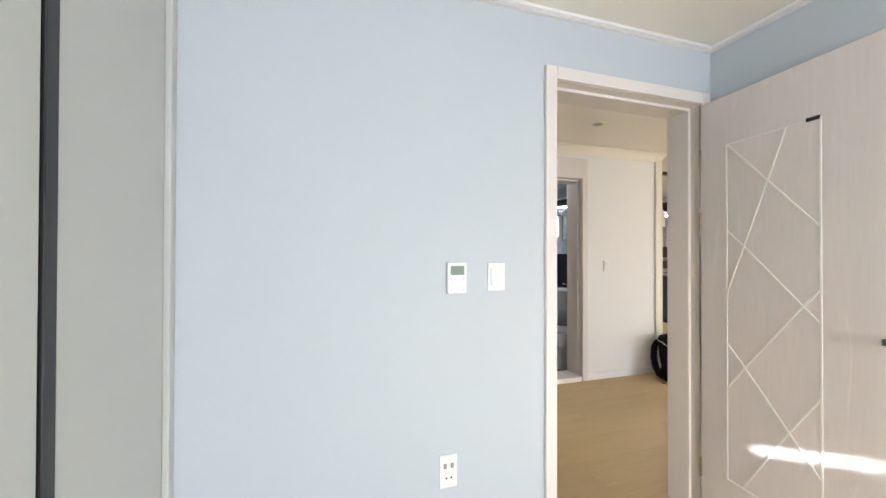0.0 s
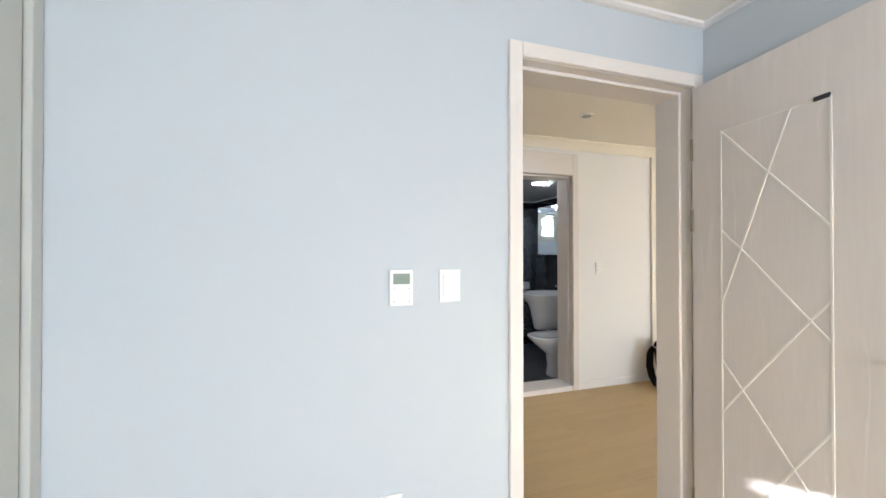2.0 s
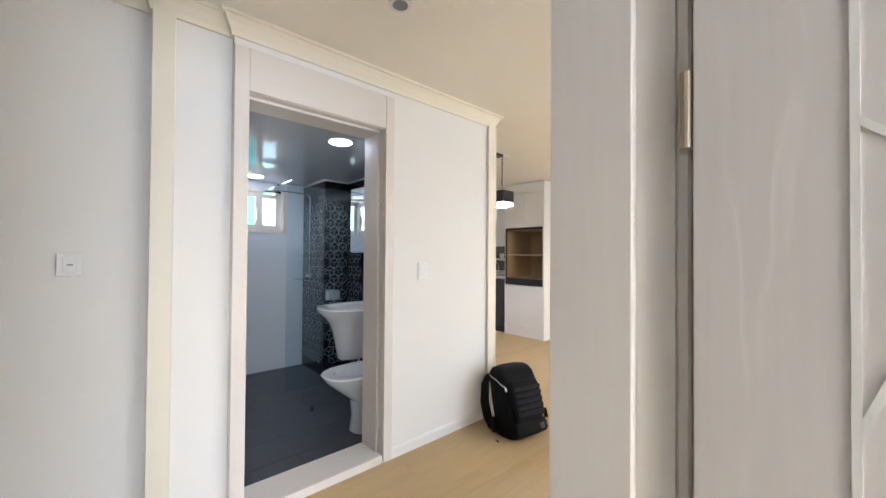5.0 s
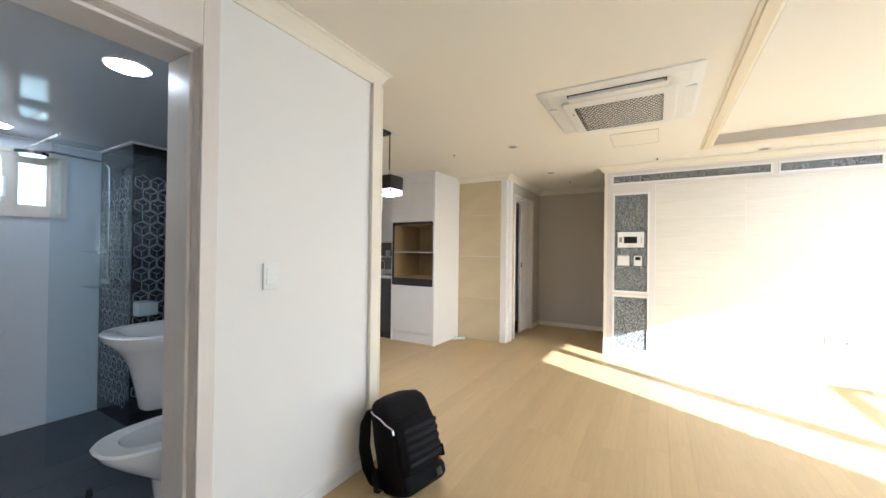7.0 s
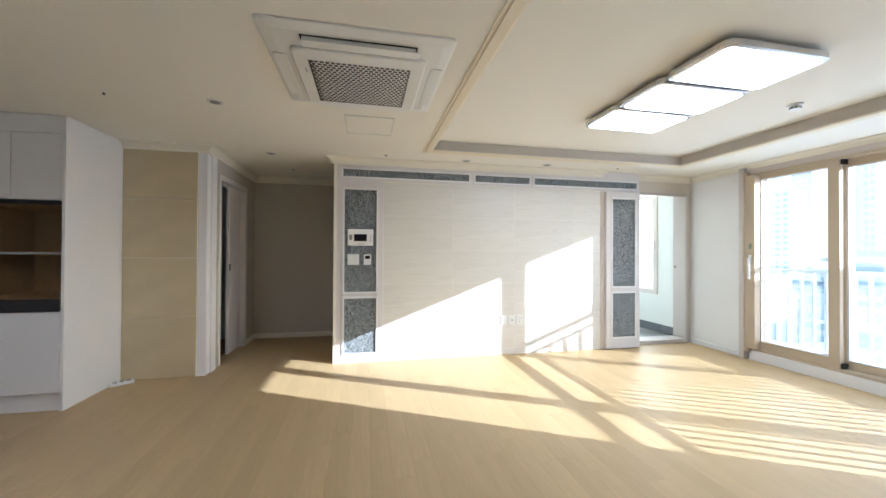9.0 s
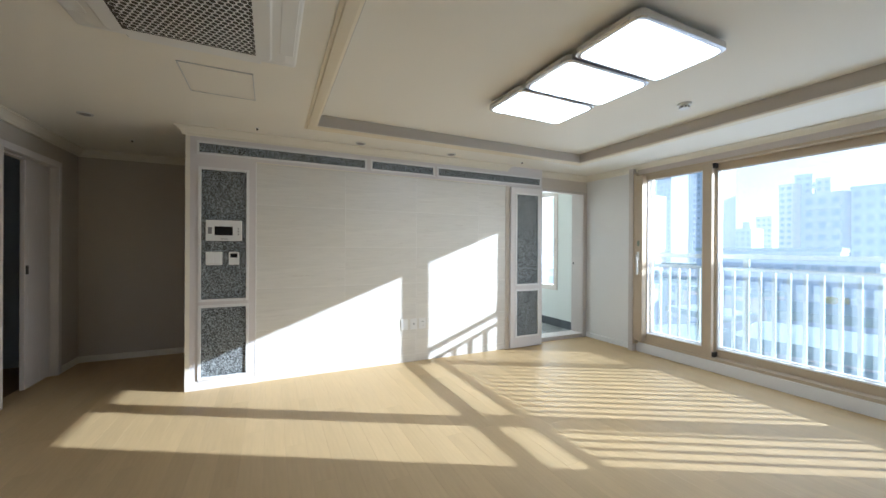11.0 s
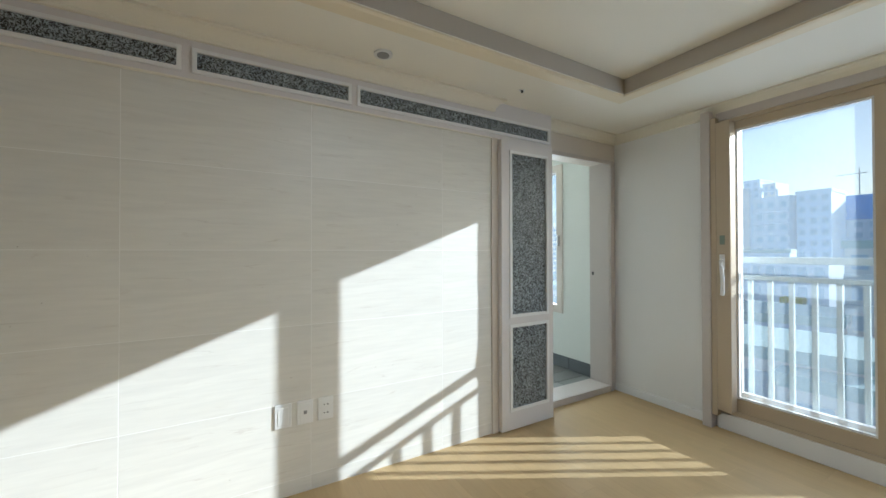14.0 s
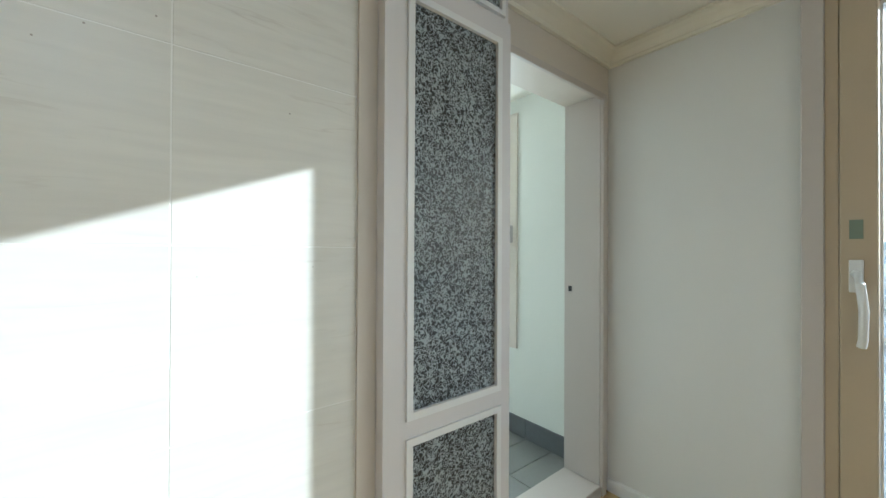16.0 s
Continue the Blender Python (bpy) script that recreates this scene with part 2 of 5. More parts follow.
def wisps(m, colour):
    """Pale broken figure of the wood film, in wavy upright strokes."""
    n, l = m.node_tree.nodes, m.node_tree.links
    b = n["Principled BSDF"]
    old = b.inputs["Base Color"].links[0].from_socket
    at, mp, line, gate = n.new("ShaderNodeTexCoord"), n.new("ShaderNodeMapping"), n.new("ShaderNodeTexNoise"), n.new("ShaderNodeTexNoise")
    mp.inputs["Scale"].default_value = (7, 7, 0.9)
    line.inputs["Scale"].default_value, line.inputs["Detail"].default_value = 1.6, 3
    gate.inputs["Scale"].default_value = 2.2
    band, some, both, mix = n.new("ShaderNodeValToRGB"), n.new("ShaderNodeMapRange"), n.new("ShaderNodeMath"), n.new("ShaderNodeMix")
    e = band.color_ramp.elements
    e[0].position, e[0].color = 0.47, (0, 0, 0, 1)
    e[1].position, e[1].color = 0.53, (0, 0, 0, 1)
    e.new(0.5).color = (1, 1, 1, 1)
    some.inputs["From Min"].default_value, some.inputs["From Max"].default_value = 0.52, 0.68
    some.inputs["To Max"].default_value = 0.6
    both.operation, mix.data_type = "MULTIPLY", "RGBA"
    mix.inputs["B"].default_value = (*colour, 1)
    l.new(at.outputs["Object"], mp.inputs[0])
    l.new(mp.outputs[0], line.inputs["Vector"])
    l.new(mp.outputs[0], gate.inputs["Vector"])
    l.new(line.outputs["Fac"], band.inputs[0])
    l.new(gate.outputs["Fac"], some.inputs["Value"])
    l.new(band.outputs[0], both.inputs[0])
    l.new(some.outputs[0], both.inputs[1])
    l.new(both.outputs[0], mix.inputs["Factor"])
    l.new(old, mix.inputs["A"])
    l.new(mix.outputs["Result"], b.inputs["Base Color"])


veins(STONE_TILE)
wisps(DOOR_WOOD, (0.80, 0.765, 0.745))
GROUT = material("pale_grout", (0.84, 0.83, 0.80), 0.7, spread=0.03, bump=0.03)

RED_MARK = material("red_badge", (0.45, 0.05, 0.02), 0.5, bump=0)
ASPHALT = material("city_ground", (0.30, 0.31, 0.32), 0.9, spread=0.4, scale=0.08, fine=0.7, bump=0)
CITY_A = material("pale_facade", (0.72, 0.72, 0.70), 0.8, spread=0.06, scale=0.2, fine=2, bump=0)
# distance haze is mixed into these bluish facade and far window colours
HAZED_CITY_B = material("haze_blue_facade", (0.58, 0.69, 0.83), 0.8, spread=0.06, scale=0.2, fine=2, bump=0)
HAZED_CITY_C = material("haze_grey_city_wall", (0.60, 0.67, 0.76), 0.8, spread=0.06, scale=0.2, fine=2, bump=0)
CITY_D = material("warm_facade", (0.62, 0.58, 0.54), 0.8, spread=0.08, scale=0.3, fine=2, bump=0)
NET_BLUE = material("blue_safety_net", (0.12, 0.28, 0.70), 0.7, spread=0.12, scale=0.4, fine=3, bump=0)
HAZED_CITY_GLASS = material("haze_lightened_far_window", (0.42, 0.52, 0.64), 0.15, spread=0.1, scale=0.5, fine=3, bump=0)
TAUPE = material("taupe_fascia_film", (0.50, 0.46, 0.41), 0.5, spread=0.03, bump=0.02)
YELLOW = material("yellow_tank", (0.75, 0.55, 0.08), 0.5, bump=0)
LOW_ROOF = material("dull_green_roof", (0.36, 0.47, 0.45), 0.8, spread=0.2, scale=0.3, fine=3, bump=0)
TEAL = material("teal_paint", (0.05, 0.35, 0.36), 0.6, scale=1, fine=8, bump=0)
UNDERLAY = material("floor_underlay", (0.25, 0.17, 0.09), 0.8, bump=0)


def fibre(name):
    """Crushed grey strands pressed under glass: short strokes in many directions."""
    m = material(name, (0.15, 0.155, 0.16), 0.3, spread=0.1, bump=0)
    n, l = m.node_tree.nodes, m.node_tree.links
    b = n["Principled BSDF"]
    at = n.new("ShaderNodeTexCoord")
    strands = []
    for k in range(2):
        shift, worm, ridge = n.new("ShaderNodeMapping"), n.new("ShaderNodeTexNoise"), n.new("ShaderNodeMapRange")
        shift.inputs["Location"].default_value = (3.7 * k, 8.1 * k, 5.3 * k)
        worm.inputs["Scale"].default_value, worm.inputs["Detail"].default_value, worm.inputs["Distortion"].default_value = 64 + 12 * k, 0.0, 0.9
        gap = n.new("ShaderNodeMath")
        gap.operation = "SUBTRACT"
        gap.inputs[1].default_value = 0.5
        size = n.new("ShaderNodeMath")
        size.operation = "ABSOLUTE"
        ridge.inputs["From Min"].default_value, ridge.inputs["From Max"].default_value = 0.02, 0.07
        ridge.inputs["To Min"].default_value, ridge.inputs["To Max"].default_value = 1.0, 0.0
        l.new(at.outputs["Object"], shift.inputs[0])
        l.new(shift.outputs[0], worm.inputs["Vector"])
        l.new(worm.outputs["Fac"], gap.inputs[0])
        l.new(gap.outputs[0], size.inputs[0])
        l.new(size.outputs[0], ridge.inputs["Value"])
        strands.append(ridge.outputs[0])
    both = n.new("ShaderNodeMath")
    both.operation = "MAXIMUM"
    l.new(strands[0], both.inputs[0])
    l.new(strands[1], both.inputs[1])
    mix = n.new("ShaderNodeMix")
    mix.data_type = "RGBA"
    # pale strands, brightened and blued to carry the reflected sky
    mix.inputs["A"].default_value, mix.inputs["B"].default_value = (0.030, 0.033, 0.036, 1), (0.45, 0.49, 0.51, 1)
    l.new(both.outputs[0], mix.inputs["Factor"])
    l.new(mix.outputs["Result"], b.inputs["Base Color"])
    bp = n.new("ShaderNodeBump")
    bp.inputs["Strength"].default_value, bp.inputs["Distance"].default_value = 0.7, 0.003
    l.new(both.outputs[0], bp.inputs["Height"])
    l.new(bp.outputs[0], b.inputs["Normal"])
    return m


FIBRE = fibre("sky_tinted_strand_panel")

# ---- building helpers ----
def bx(bm, x0, x1, y0, y1, z0, z1, bevel=0.0, segments=1):
    vs = [bm.verts.new((x, y, z)) for x in (x0, x1) for y in (y0, y1) for z in (z0, z1)]
    fs = [bm.faces.new([vs[i] for i in q]) for q in ((0, 1, 3, 2), (4, 6, 7, 5), (0, 4, 5, 1), (2, 3, 7, 6), (0, 2, 6, 4), (1, 5, 7, 3))]
    if bevel:
        bmesh.ops.bevel(bm, geom=list({e for f in fs for e in f.edges}), offset=bevel, segments=segments, affect="EDGES", profile=0.5)
    return bm


def cyl(bm, at, radius, depth, axis="z", sides=20, top=None):
    turn = {"z": Matrix(), "x": Matrix.Rotation(radians(90), 4, "Y"), "y": Matrix.Rotation(radians(90), 4, "X")}[axis]
    bmesh.ops.create_cone(bm, cap_ends=True, segments=sides, radius1=radius, radius2=radius if top is None else top, depth=depth, matrix=Matrix.Translation(at) @ turn)
    return bm


def tube(bm, pts, radius, sides=8):
    """A round bar along points."""
    rings = []
    for i, p in enumerate(pts):
        p = Vector(p)
        d = (Vector(pts[min(i + 1, len(pts) - 1)]) - Vector(pts[max(i - 1, 0)])).normalized()
        u = d.cross(Vector((0, 0, 1)) if abs(d.z) < 0.9 else Vector((1, 0, 0))).normalized()
        v = d.cross(u)
        rings.append([bm.verts.new(p + radius * (math.cos(a) * u + math.sin(a) * v)) for a in [2 * math.pi * k / sides for k in range(sides)]])
    for a, b in zip(rings, rings[1:]):
        for k in range(sides):
            bm.faces.new((a[k], a[(k + 1) % sides], b[(k + 1) % sides], b[k]))
    bm.faces.new(rings[0][::-1])
    bm.faces.new(rings[-1])
    return bm


def loft(bm, rings, cap=True):
    made = [[bm.verts.new(p) for p in ring] for ring in rings]
    for a, b in zip(made, made[1:]):
        for k in range(len(a)):
            bm.faces.new((a[k], a[(k + 1) % len(a)], b[(k + 1) % len(a)], b[k]))
    if cap:
        bm.faces.new(made[0][::-1])
        bm.faces.new(made[-1])
    return bm


def mesh_of(name, bm, mat, smooth=False):
    bmesh.ops.recalc_face_normals(bm, faces=bm.faces)
    me = bpy.data.meshes.new(name)
    bm.to_mesh(me)
    bm.free()
    me.materials.append(mat)
    if smooth:
        me.polygons.foreach_set("use_smooth", [True] * len(me.polygons))
        me.set_sharp_from_angle(angle=radians(40))
    return me


def part(name, bm, mat, parent=None, label="", smooth=False):
    ob = new(name, mesh_of(name, bm, mat, smooth))
    if parent:
        ob.parent = parent
    if label:
        ob["label"] = label
    return ob


def structure(name, bm, mat, label, category="wall", smooth=False):
    return tagged(part(name, bm, mat, smooth=smooth), label, category, kind="structure")


def thing(name, at, label, category, group=""):
    ob = new(name)
    ob.empty_display_size = 0.1
    ob.location = at
    return tagged(ob, label, category, group)


def under(name, bm, mat, parent, label="", smooth=False):
    """A part whose mesh is written in world places, under a thing that stands elsewhere."""
    bpy.context.view_layer.update()
    bm.transform(parent.matrix_world.inverted())
    return part(name, bm, mat, parent, label, smooth)


def box(x0, x1, y0, y1, z0, z1, bevel=0.0, segments=1):
    return bx(bmesh.new(), x0, x1, y0, y1, z0, z1, bevel, segments)


def sweep(profile, path, closed=False):
    """A moulding: profile points (out, z), carried along the wall's foot line; out is to the left of the way walked."""
    bm = bmesh.new()
    pts = [Vector(p) for p in path]
    n = len(pts)
    rings = []
    for i in range(n):
        a = pts[i] - pts[i - 1] if (i or closed) else None
        b = pts[(i + 1) % n] - pts[i] if (i < n - 1 or closed) else None
        na = Vector((-a.y, a.x)).normalized() if a else None
        nb = Vector((-b.y, b.x)).normalized() if b else None
        if na and nb:
            m = (na + nb) / (1 + na.dot(nb))
        else:
            m = na or nb
        rings.append([bm.verts.new((pts[i].x + m.x * o, pts[i].y + m.y * o, z)) for o, z in profile])
    k = len(profile)
    for i in range(n if closed else n - 1):
        a, b = rings[i], rings[(i + 1) % n]
        for j in range(k):
            bm.faces.new((a[j], a[(j + 1) % k], b[(j + 1) % k], b[j]))
    if not closed:
        bm.faces.new(rings[0][::-1])
        bm.faces.new(rings[-1])
    return bm


H = 2.34


def crown_profile(top, size=0.075):
    s = size
    return [(0.0, top), (s, top), (s, top - 0.012), (s * 0.8, top - 0.016), (s * 0.55, top - s * 0.42), (s * 0.28, top - s * 0.78), (0.022, top - s * 0.86), (0.018, top - s), (0.0, top - s)]


BASE = [(0.0, 0.0), (0.013, 0.0), (0.013, 0.055), (0.009, 0.064), (0.0, 0.068)]

# ---- structure: bedroom ----
DX0, DX1, DTOP = 0.90, 1.715, 2.0
bm = bmesh.new()
bx(bm, -1.2, DX0 - 0.015, 1.285, 1.345, 0, 2.45)
bx(bm, DX1 + 0.015, 1.79, 1.285, 1.345, 0, 2.45)
bx(bm, DX0 - 0.015, DX1 + 0.015, 1.285, 1.345, DTOP + 0.015, 2.45)
structure("wall_bedroom_north", bm, BLUE, "pale blue papered bedroom wall with a doorway")
bm = bmesh.new()
bx(bm, -1.4, DX0 - 0.015, 1.345, 1.45, 0, 2.6)
bx(bm, DX1 + 0.015, 1.95, 1.345, 1.45, 0, 2.6)
bx(bm, DX0 - 0.015, DX1 + 0.015, 1.345, 1.45, DTOP + 0.015, 2.6)
structure("wall_hall_south", bm, WHITE_WALL, "white papered hall side of the bedroom wall")
structure("wall_bedroom_east", box(1.79, 1.87, -2.97, 1.345, 0, 2.45), BLUE, "pale blue papered bedroom side wall")
structure("wall_living_west", box(1.87, 1.95, -2.97, 1.345, 0, 2.6), WHITE_WALL, "white papered living room wall")
structure("wall_bedroom_west", box(-1.2, -1.1, -2.97, 1.285, 0, 2.45), BLUE, "pale blue papered bedroom wall behind the wardrobe")
bm = bmesh.new()
for x0, x1, z0, z1 in ((-1.1, -0.52, 0, 2.45), (1.45, 1.79, 0, 2.45), (-0.52, 1.45, 0, 0.85), (-0.52, 1.45, 2.021, 2.45)):
    bx(bm, x0, x1, -2.97, -2.77, z0, z1)
structure("wall_bedroom_south", bm, BLUE, "pale blue bedroom window wall")
structure("ceiling_bedroom", box(-1.1, 1.79, -2.77, 1.285, 2.285, 2.45), CEIL, "white papered bedroom ceiling", "ceiling")
structure("crown_bedroom", sweep(crown_profile(2.285, 0.024), [(-1.1, 1.285), (-1.1, -2.77), (1.79, -2.77), (1.79, 1.285)], True), WHITE, "thin white ceiling moulding", "moulding")
# out of view: lintel, deep rail and bar are sized to cut the sun streak
w = thing("window_2", (0.46, -2.87, 0.85), "unseen white framed bedroom window, rails set to shape the sun streak", "window")
w["kind"] = "structure"
bm = bmesh.new()
for a in ((-0.52, -0.50, 0.85, 2.021), (1.39, 1.45, 0.85, 2.021), (-0.50, 1.39, 0.85, 0.91), (-0.50, 1.39, 1.78, 1.953), (-0.30, 1.39, 1.953, 2.021), (0.44, 0.50, 0.91, 1.78)):
    bx(bm, a[0], a[1], -2.92, -2.88, a[2], a[3])
under("window_frame", bm, WHITE, w)
pane = under("pane", box(-0.50, 1.39, -2.905, -2.901, 0.91, 2.02), PANE, w)
pane.visible_shadow = False

# ---- structure: hall, living room, kitchen ----
bm = bmesh.new()
bx(bm, -1.4, 1.31, 3.10, 3.24, 0, 2.6)
bx(bm, 1.31, 1.60, 3.06, 3.24, 0, 2.6)
bx(bm, 1.60, 1.65, 3.03, 3.24, 0, 2.6)
bx(bm, 2.43, 3.40, 3.03, 3.24, 0, 2.6)
bx(bm, 1.65, 2.43, 3.03, 3.24, 2.025, 2.6)
structure("wall_hall_north", bm, WHITE_WALL, "white papered hall wall with the bathroom doorway")
structure("wall_bath_east", box(3.13, 3.40, 3.24, 5.6, 0, 2.6), WHITE_WALL, "white papered wall beside the kitchen")
structure("wall_hall_west", box(-1.5, -1.4, 1.345, 3.24, 0, 2.6), WHITE_WALL, "white papered hall end wall")
structure("wall_kitchen_north", box(3.40, 8.3, 6.4, 6.5, 0, 2.6), WHITE_WALL, "white papered kitchen wall")
structure("wall_kitchen_west", box(3.3, 3.40, 5.6, 6.4, 0, 2.6), WHITE_WALL, "white papered kitchen end wall")
structure("wall_kitchen_east", box(6.53, 6.62, 3.44, 6.4, 0, 2.6), WHITE_WALL, "white wall behind the kitchen units")
# corridor
bm = bmesh.new()
bx(bm, 6.62, 6.86, 3.36, 3.46, 0, 2.6)
bx(bm, 7.72, 8.15, 3.36, 3.46, 0, 2.6)
bx(bm, 6.86, 7.72, 3.36, 3.46, 2.07, 2.6)
structure("wall_corridor_north", bm, GREY_WALL, "grey papered corridor wall with a doorway")
structure("wall_corridor_east", box(8.15, 8.25, 1.9, 3.46, 0, 2.6), GREY_WALL, "grey papered wall at the corridor end")
structure("wall_corridor_south", box(6.87, 8.15, 1.96, 2.06, 0, 2.6), GREY_WALL, "grey papered corridor side wall")
structure("corner_post", box(6.53, 6.62, 3.36, 3.44, 0, 2.6), WHITE, "white lacquered corner post beside the marble tiles", "wall")
structure("corner_post_side", box(6.622, 6.74, 3.345, 3.36, 0, H), WHITE, "white lacquered return of the corner post", "wall")
structure("wall_back_room", box(6.62, 8.3, 4.6, 4.7, 0, 2.6), BLUE, "dim wall of the room beyond the corridor door")
# added out of view to stop sky light leaking in past the door
structure("wall_back_room_light_stop", box(8.2, 8.3, 3.46, 4.6, 0, 2.6), BLUE, "unseen side wall added to keep sky light out of the back room")
# television wall
structure("wall_television", box(6.7006, 6.87, -1.264, 2.095, 0, 2.6), GROUT, "feature wall with travertine tiles and panelled ends")
structure("wall_television_end", box(6.69, 6.87, 2.095, 2.13, 0, H), TRIM, "cream edge of the feature wall", "trim")
structure("wall_balcony_header", box(6.79, 7.0, -2.77, -1.264, 2.105, 2.6), PVC_LIGHT, "pale header over the balcony doorway")
structure("wall_balcony_pocket", box(6.79, 7.0, -1.86, -1.264, 0, 2.105), WHITE_WALL, "wall behind the sliding panel")
structure("balcony_jamb", box(6.79, 7.0, -2.77, -2.685, 0, 2.105), SHADED_CASING, "pale door jamb lining", "jamb")
structure("balcony_threshold", box(6.78, 7.0, -2.685, -1.86, -0.02, 0.055, 0.004), SHADED_CASING, "pale door threshold", "threshold")
# south wall with the wide window
WX0, WX1, WZ0, WZ1 = 2.74, 5.97, 0.10, 2.24
bm = bmesh.new()
for x0, x1, z0, z1 in ((1.87, WX0, 0, 2.6), (WX1, 7.0, 0, 2.6), (WX0, WX1, 0, WZ0), (WX0, WX1, WZ1, 2.6)):
    bx(bm, x0, x1, -2.97, -2.77, z0, z1)
structure("wall_living_south", bm, WHITE_WALL, "white papered window wall of the living room")
# ceiling with a raised tray
TX0, TX1, TY0, TY1, TZ = 3.08, 6.165, -1.985, 1.085, 2.445
bm = bmesh.new()
bx(bm, TX1, 8.3, -2.77, 1.9, H, 2.6)
bx(bm, 1.95, TX0, -2.77, 1.405, H, 2.6)
bx(bm, TX0, TX1, -2.77, TY0, H, 2.6)
bx(bm, TX0, TX1, TY1, 1.405, H, 2.6)
bx(bm, -1.4, TX1, 1.405, 6.4, H, 2.6)
bx(bm, TX1, 8.3, 1.9, 6.4, H, 2.6)
bx(bm, TX0, TX1, TY0, TY1, TZ, 2.6)
structure("ceiling_living", bm, CEIL, "white papered ceiling with a raised tray", "ceiling")
structure("tray_fascia", sweep([(0.0, H + 0.004), (0.004, H + 0.004), (0.004, TZ - 0.002), (0.0, TZ - 0.002)], [(TX0, TY0), (TX1, TY0), (TX1, TY1), (TX0, TY1)], True), TAUPE, "taupe fascia inside the ceiling tray", "moulding")
structure("tray_moulding", sweep([(-0.003, H + 0.01), (-0.003, H - 0.006), (-0.02, H - 0.012), (-0.075, H - 0.012), (-0.082, H - 0.006), (-0.1, H - 0.006), (-0.1, H + 0.01)], [(TX0, TY0), (TX1, TY0), (TX1, TY1), (TX0, TY1)], True), TRAY_TRIM, "yellowish cream moulding round the ceiling tray", "moulding")
structure("crown_hall", sweep([(o * 0.68, z) for o, z in crown_profile(H, 0.09)], [(3.42, 5.6), (3.42, 3.03), (1.60, 3.03), (1.60, 3.06), (1.31, 3.06), (1.31, 3.10), (-1.4, 3.10), (-1.4, 1.45), (1.95, 1.45)]), TRIM, "deep cream crown moulding along the hall ceiling", "moulding")
structure("crown_living", sweep(crown_profile(H), [(1.95, 1.45), (1.95, -2.77), (6.79, -2.77), (6.79, -1.264), (6.69, -1.264), (6.69, 2.13), (6.87, 2.13), (6.87, 2.06), (8.15, 2.06), (8.15, 3.36), (6.53, 3.36), (6.53, 4.1)]), TRIM, "cream crown moulding along the ceiling", "moulding")
structure("baseboard_hall", sweep(BASE, [(3.35, 3.03), (2.48, 3.03)]), WHITE, "white skirting board of the hall wall", "baseboard")
structure("baseboard_hall_end", sweep(BASE, [(1.59, 3.06), (1.386, 3.06)]), WHITE, "white skirting board beside the bathroom door", "baseboard")
structure("baseboard_hall_west", sweep(BASE, [(1.30, 3.10), (-1.4, 3.10)]), WHITE, "white skirting board of the hall", "baseboard")
structure("baseboard_living", sweep(BASE, [(6.02, -2.77), (6.785, -2.77)]), WHITE, "white skirting board under the window wall", "baseboard")
structure("baseboard_corridor", sweep(BASE, [(6.87, 2.06), (8.15, 2.06), (8.15, 3.36), (7.80, 3.36)]), TRIM, "cream skirting board in the corridor", "baseboard")
# pilasters of the hall wall
structure("pilaster_hall_end", box(3.35, 3.422, 3.005, 3.03, 0, H - 0.085, 0.003), TRIM, "cream corner trim at the wall end", "trim")
structure("pilaster_hall_return", box(3.422, 3.44, 3.005, 3.26, 0, H - 0.085, 0.003), TRIM, "cream corner trim return", "trim")
structure("pilaster_hall_west", box(1.305, 1.385, 3.035, 3.06, 0, H - 0.085, 0.003), TRIM, "cream vertical trim on the hall wall", "trim")

# ---- doors ----
def door_frame(name, label, x0, x1, top, y_face, y_back, into, width=0.065, head=0.065, proud=0.016, sides=(True, True)):
    """A wooden door frame: lining and architrave on the face that looks to -y (into = -1)."""
    f = thing(name, ((x0 + x1) / 2, y_face, 0), label, "door frame")
    f["kind"] = "structure"
    under("jamb", box(x0 - 0.015, x0, y_face, y_back, 0, top), FRAME_WOOD, f)
    under("jamb", box(x1, x1 + 0.015, y_face, y_back, 0, top), FRAME_WOOD, f)
    under("lintel", box(x0 - 0.015, x1 + 0.015, y_face, y_back, top, top + 0.015), HEAD_WOOD, f)
    mid = y_face + 0.045
    under("stop", box(x0, x0 + 0.014, mid, y_back + 0.001, 0, top - 0.014, 0.002), FRAME_WOOD, f)
    under("stop", box(x1 - 0.014, x1, mid, y_back + 0.001, 0, top - 0.014, 0.002), FRAME_WOOD, f)
    under("stop", box(x0, x1, mid, y_back + 0.001, top - 0.014, top, 0.002), HEAD_WOOD, f)
    y0 = y_face - proud
    if sides[0]:
        under("architrave", box(x0 - width, x0 - 0.002, y0, y_face, 0, top + head, 0.003), FRAME_WOOD, f)
    if sides[1]:
        under("architrave", box(x1 + 0.002, x1 + width, y0, y_face, 0, top + head, 0.003), FRAME_WOOD, f)
    under("architrave", box(x0 - 0.002, x1 + 0.002, y0, y_face, top + 0.002, top + head, 0.003), HEAD_WOOD, f)
    return f


door_frame("door_frame_bedroom", "pale ash door frame of the bedroom", DX0, DX1, DTOP, 1.285, 1.45, -1, width=0.055, head=0.055)
f = door_frame("door_frame_bath", "pale ash door frame of the bathroom with a raised sill", 1.665, 2.415, 2.01, 3.03, 3.24, -1, width=0.065, head=0.205)
under("sill", box(1.665, 2.415, 3.018, 3.24, -0.06, 0.045, 0.004), FRAME_WOOD, f)
f = door_frame("door_frame_corridor", "pale ash door frame in the corridor", 6.875, 7.705, 2.055, 3.36, 3.46, -1, width=0.06, head=0.06)


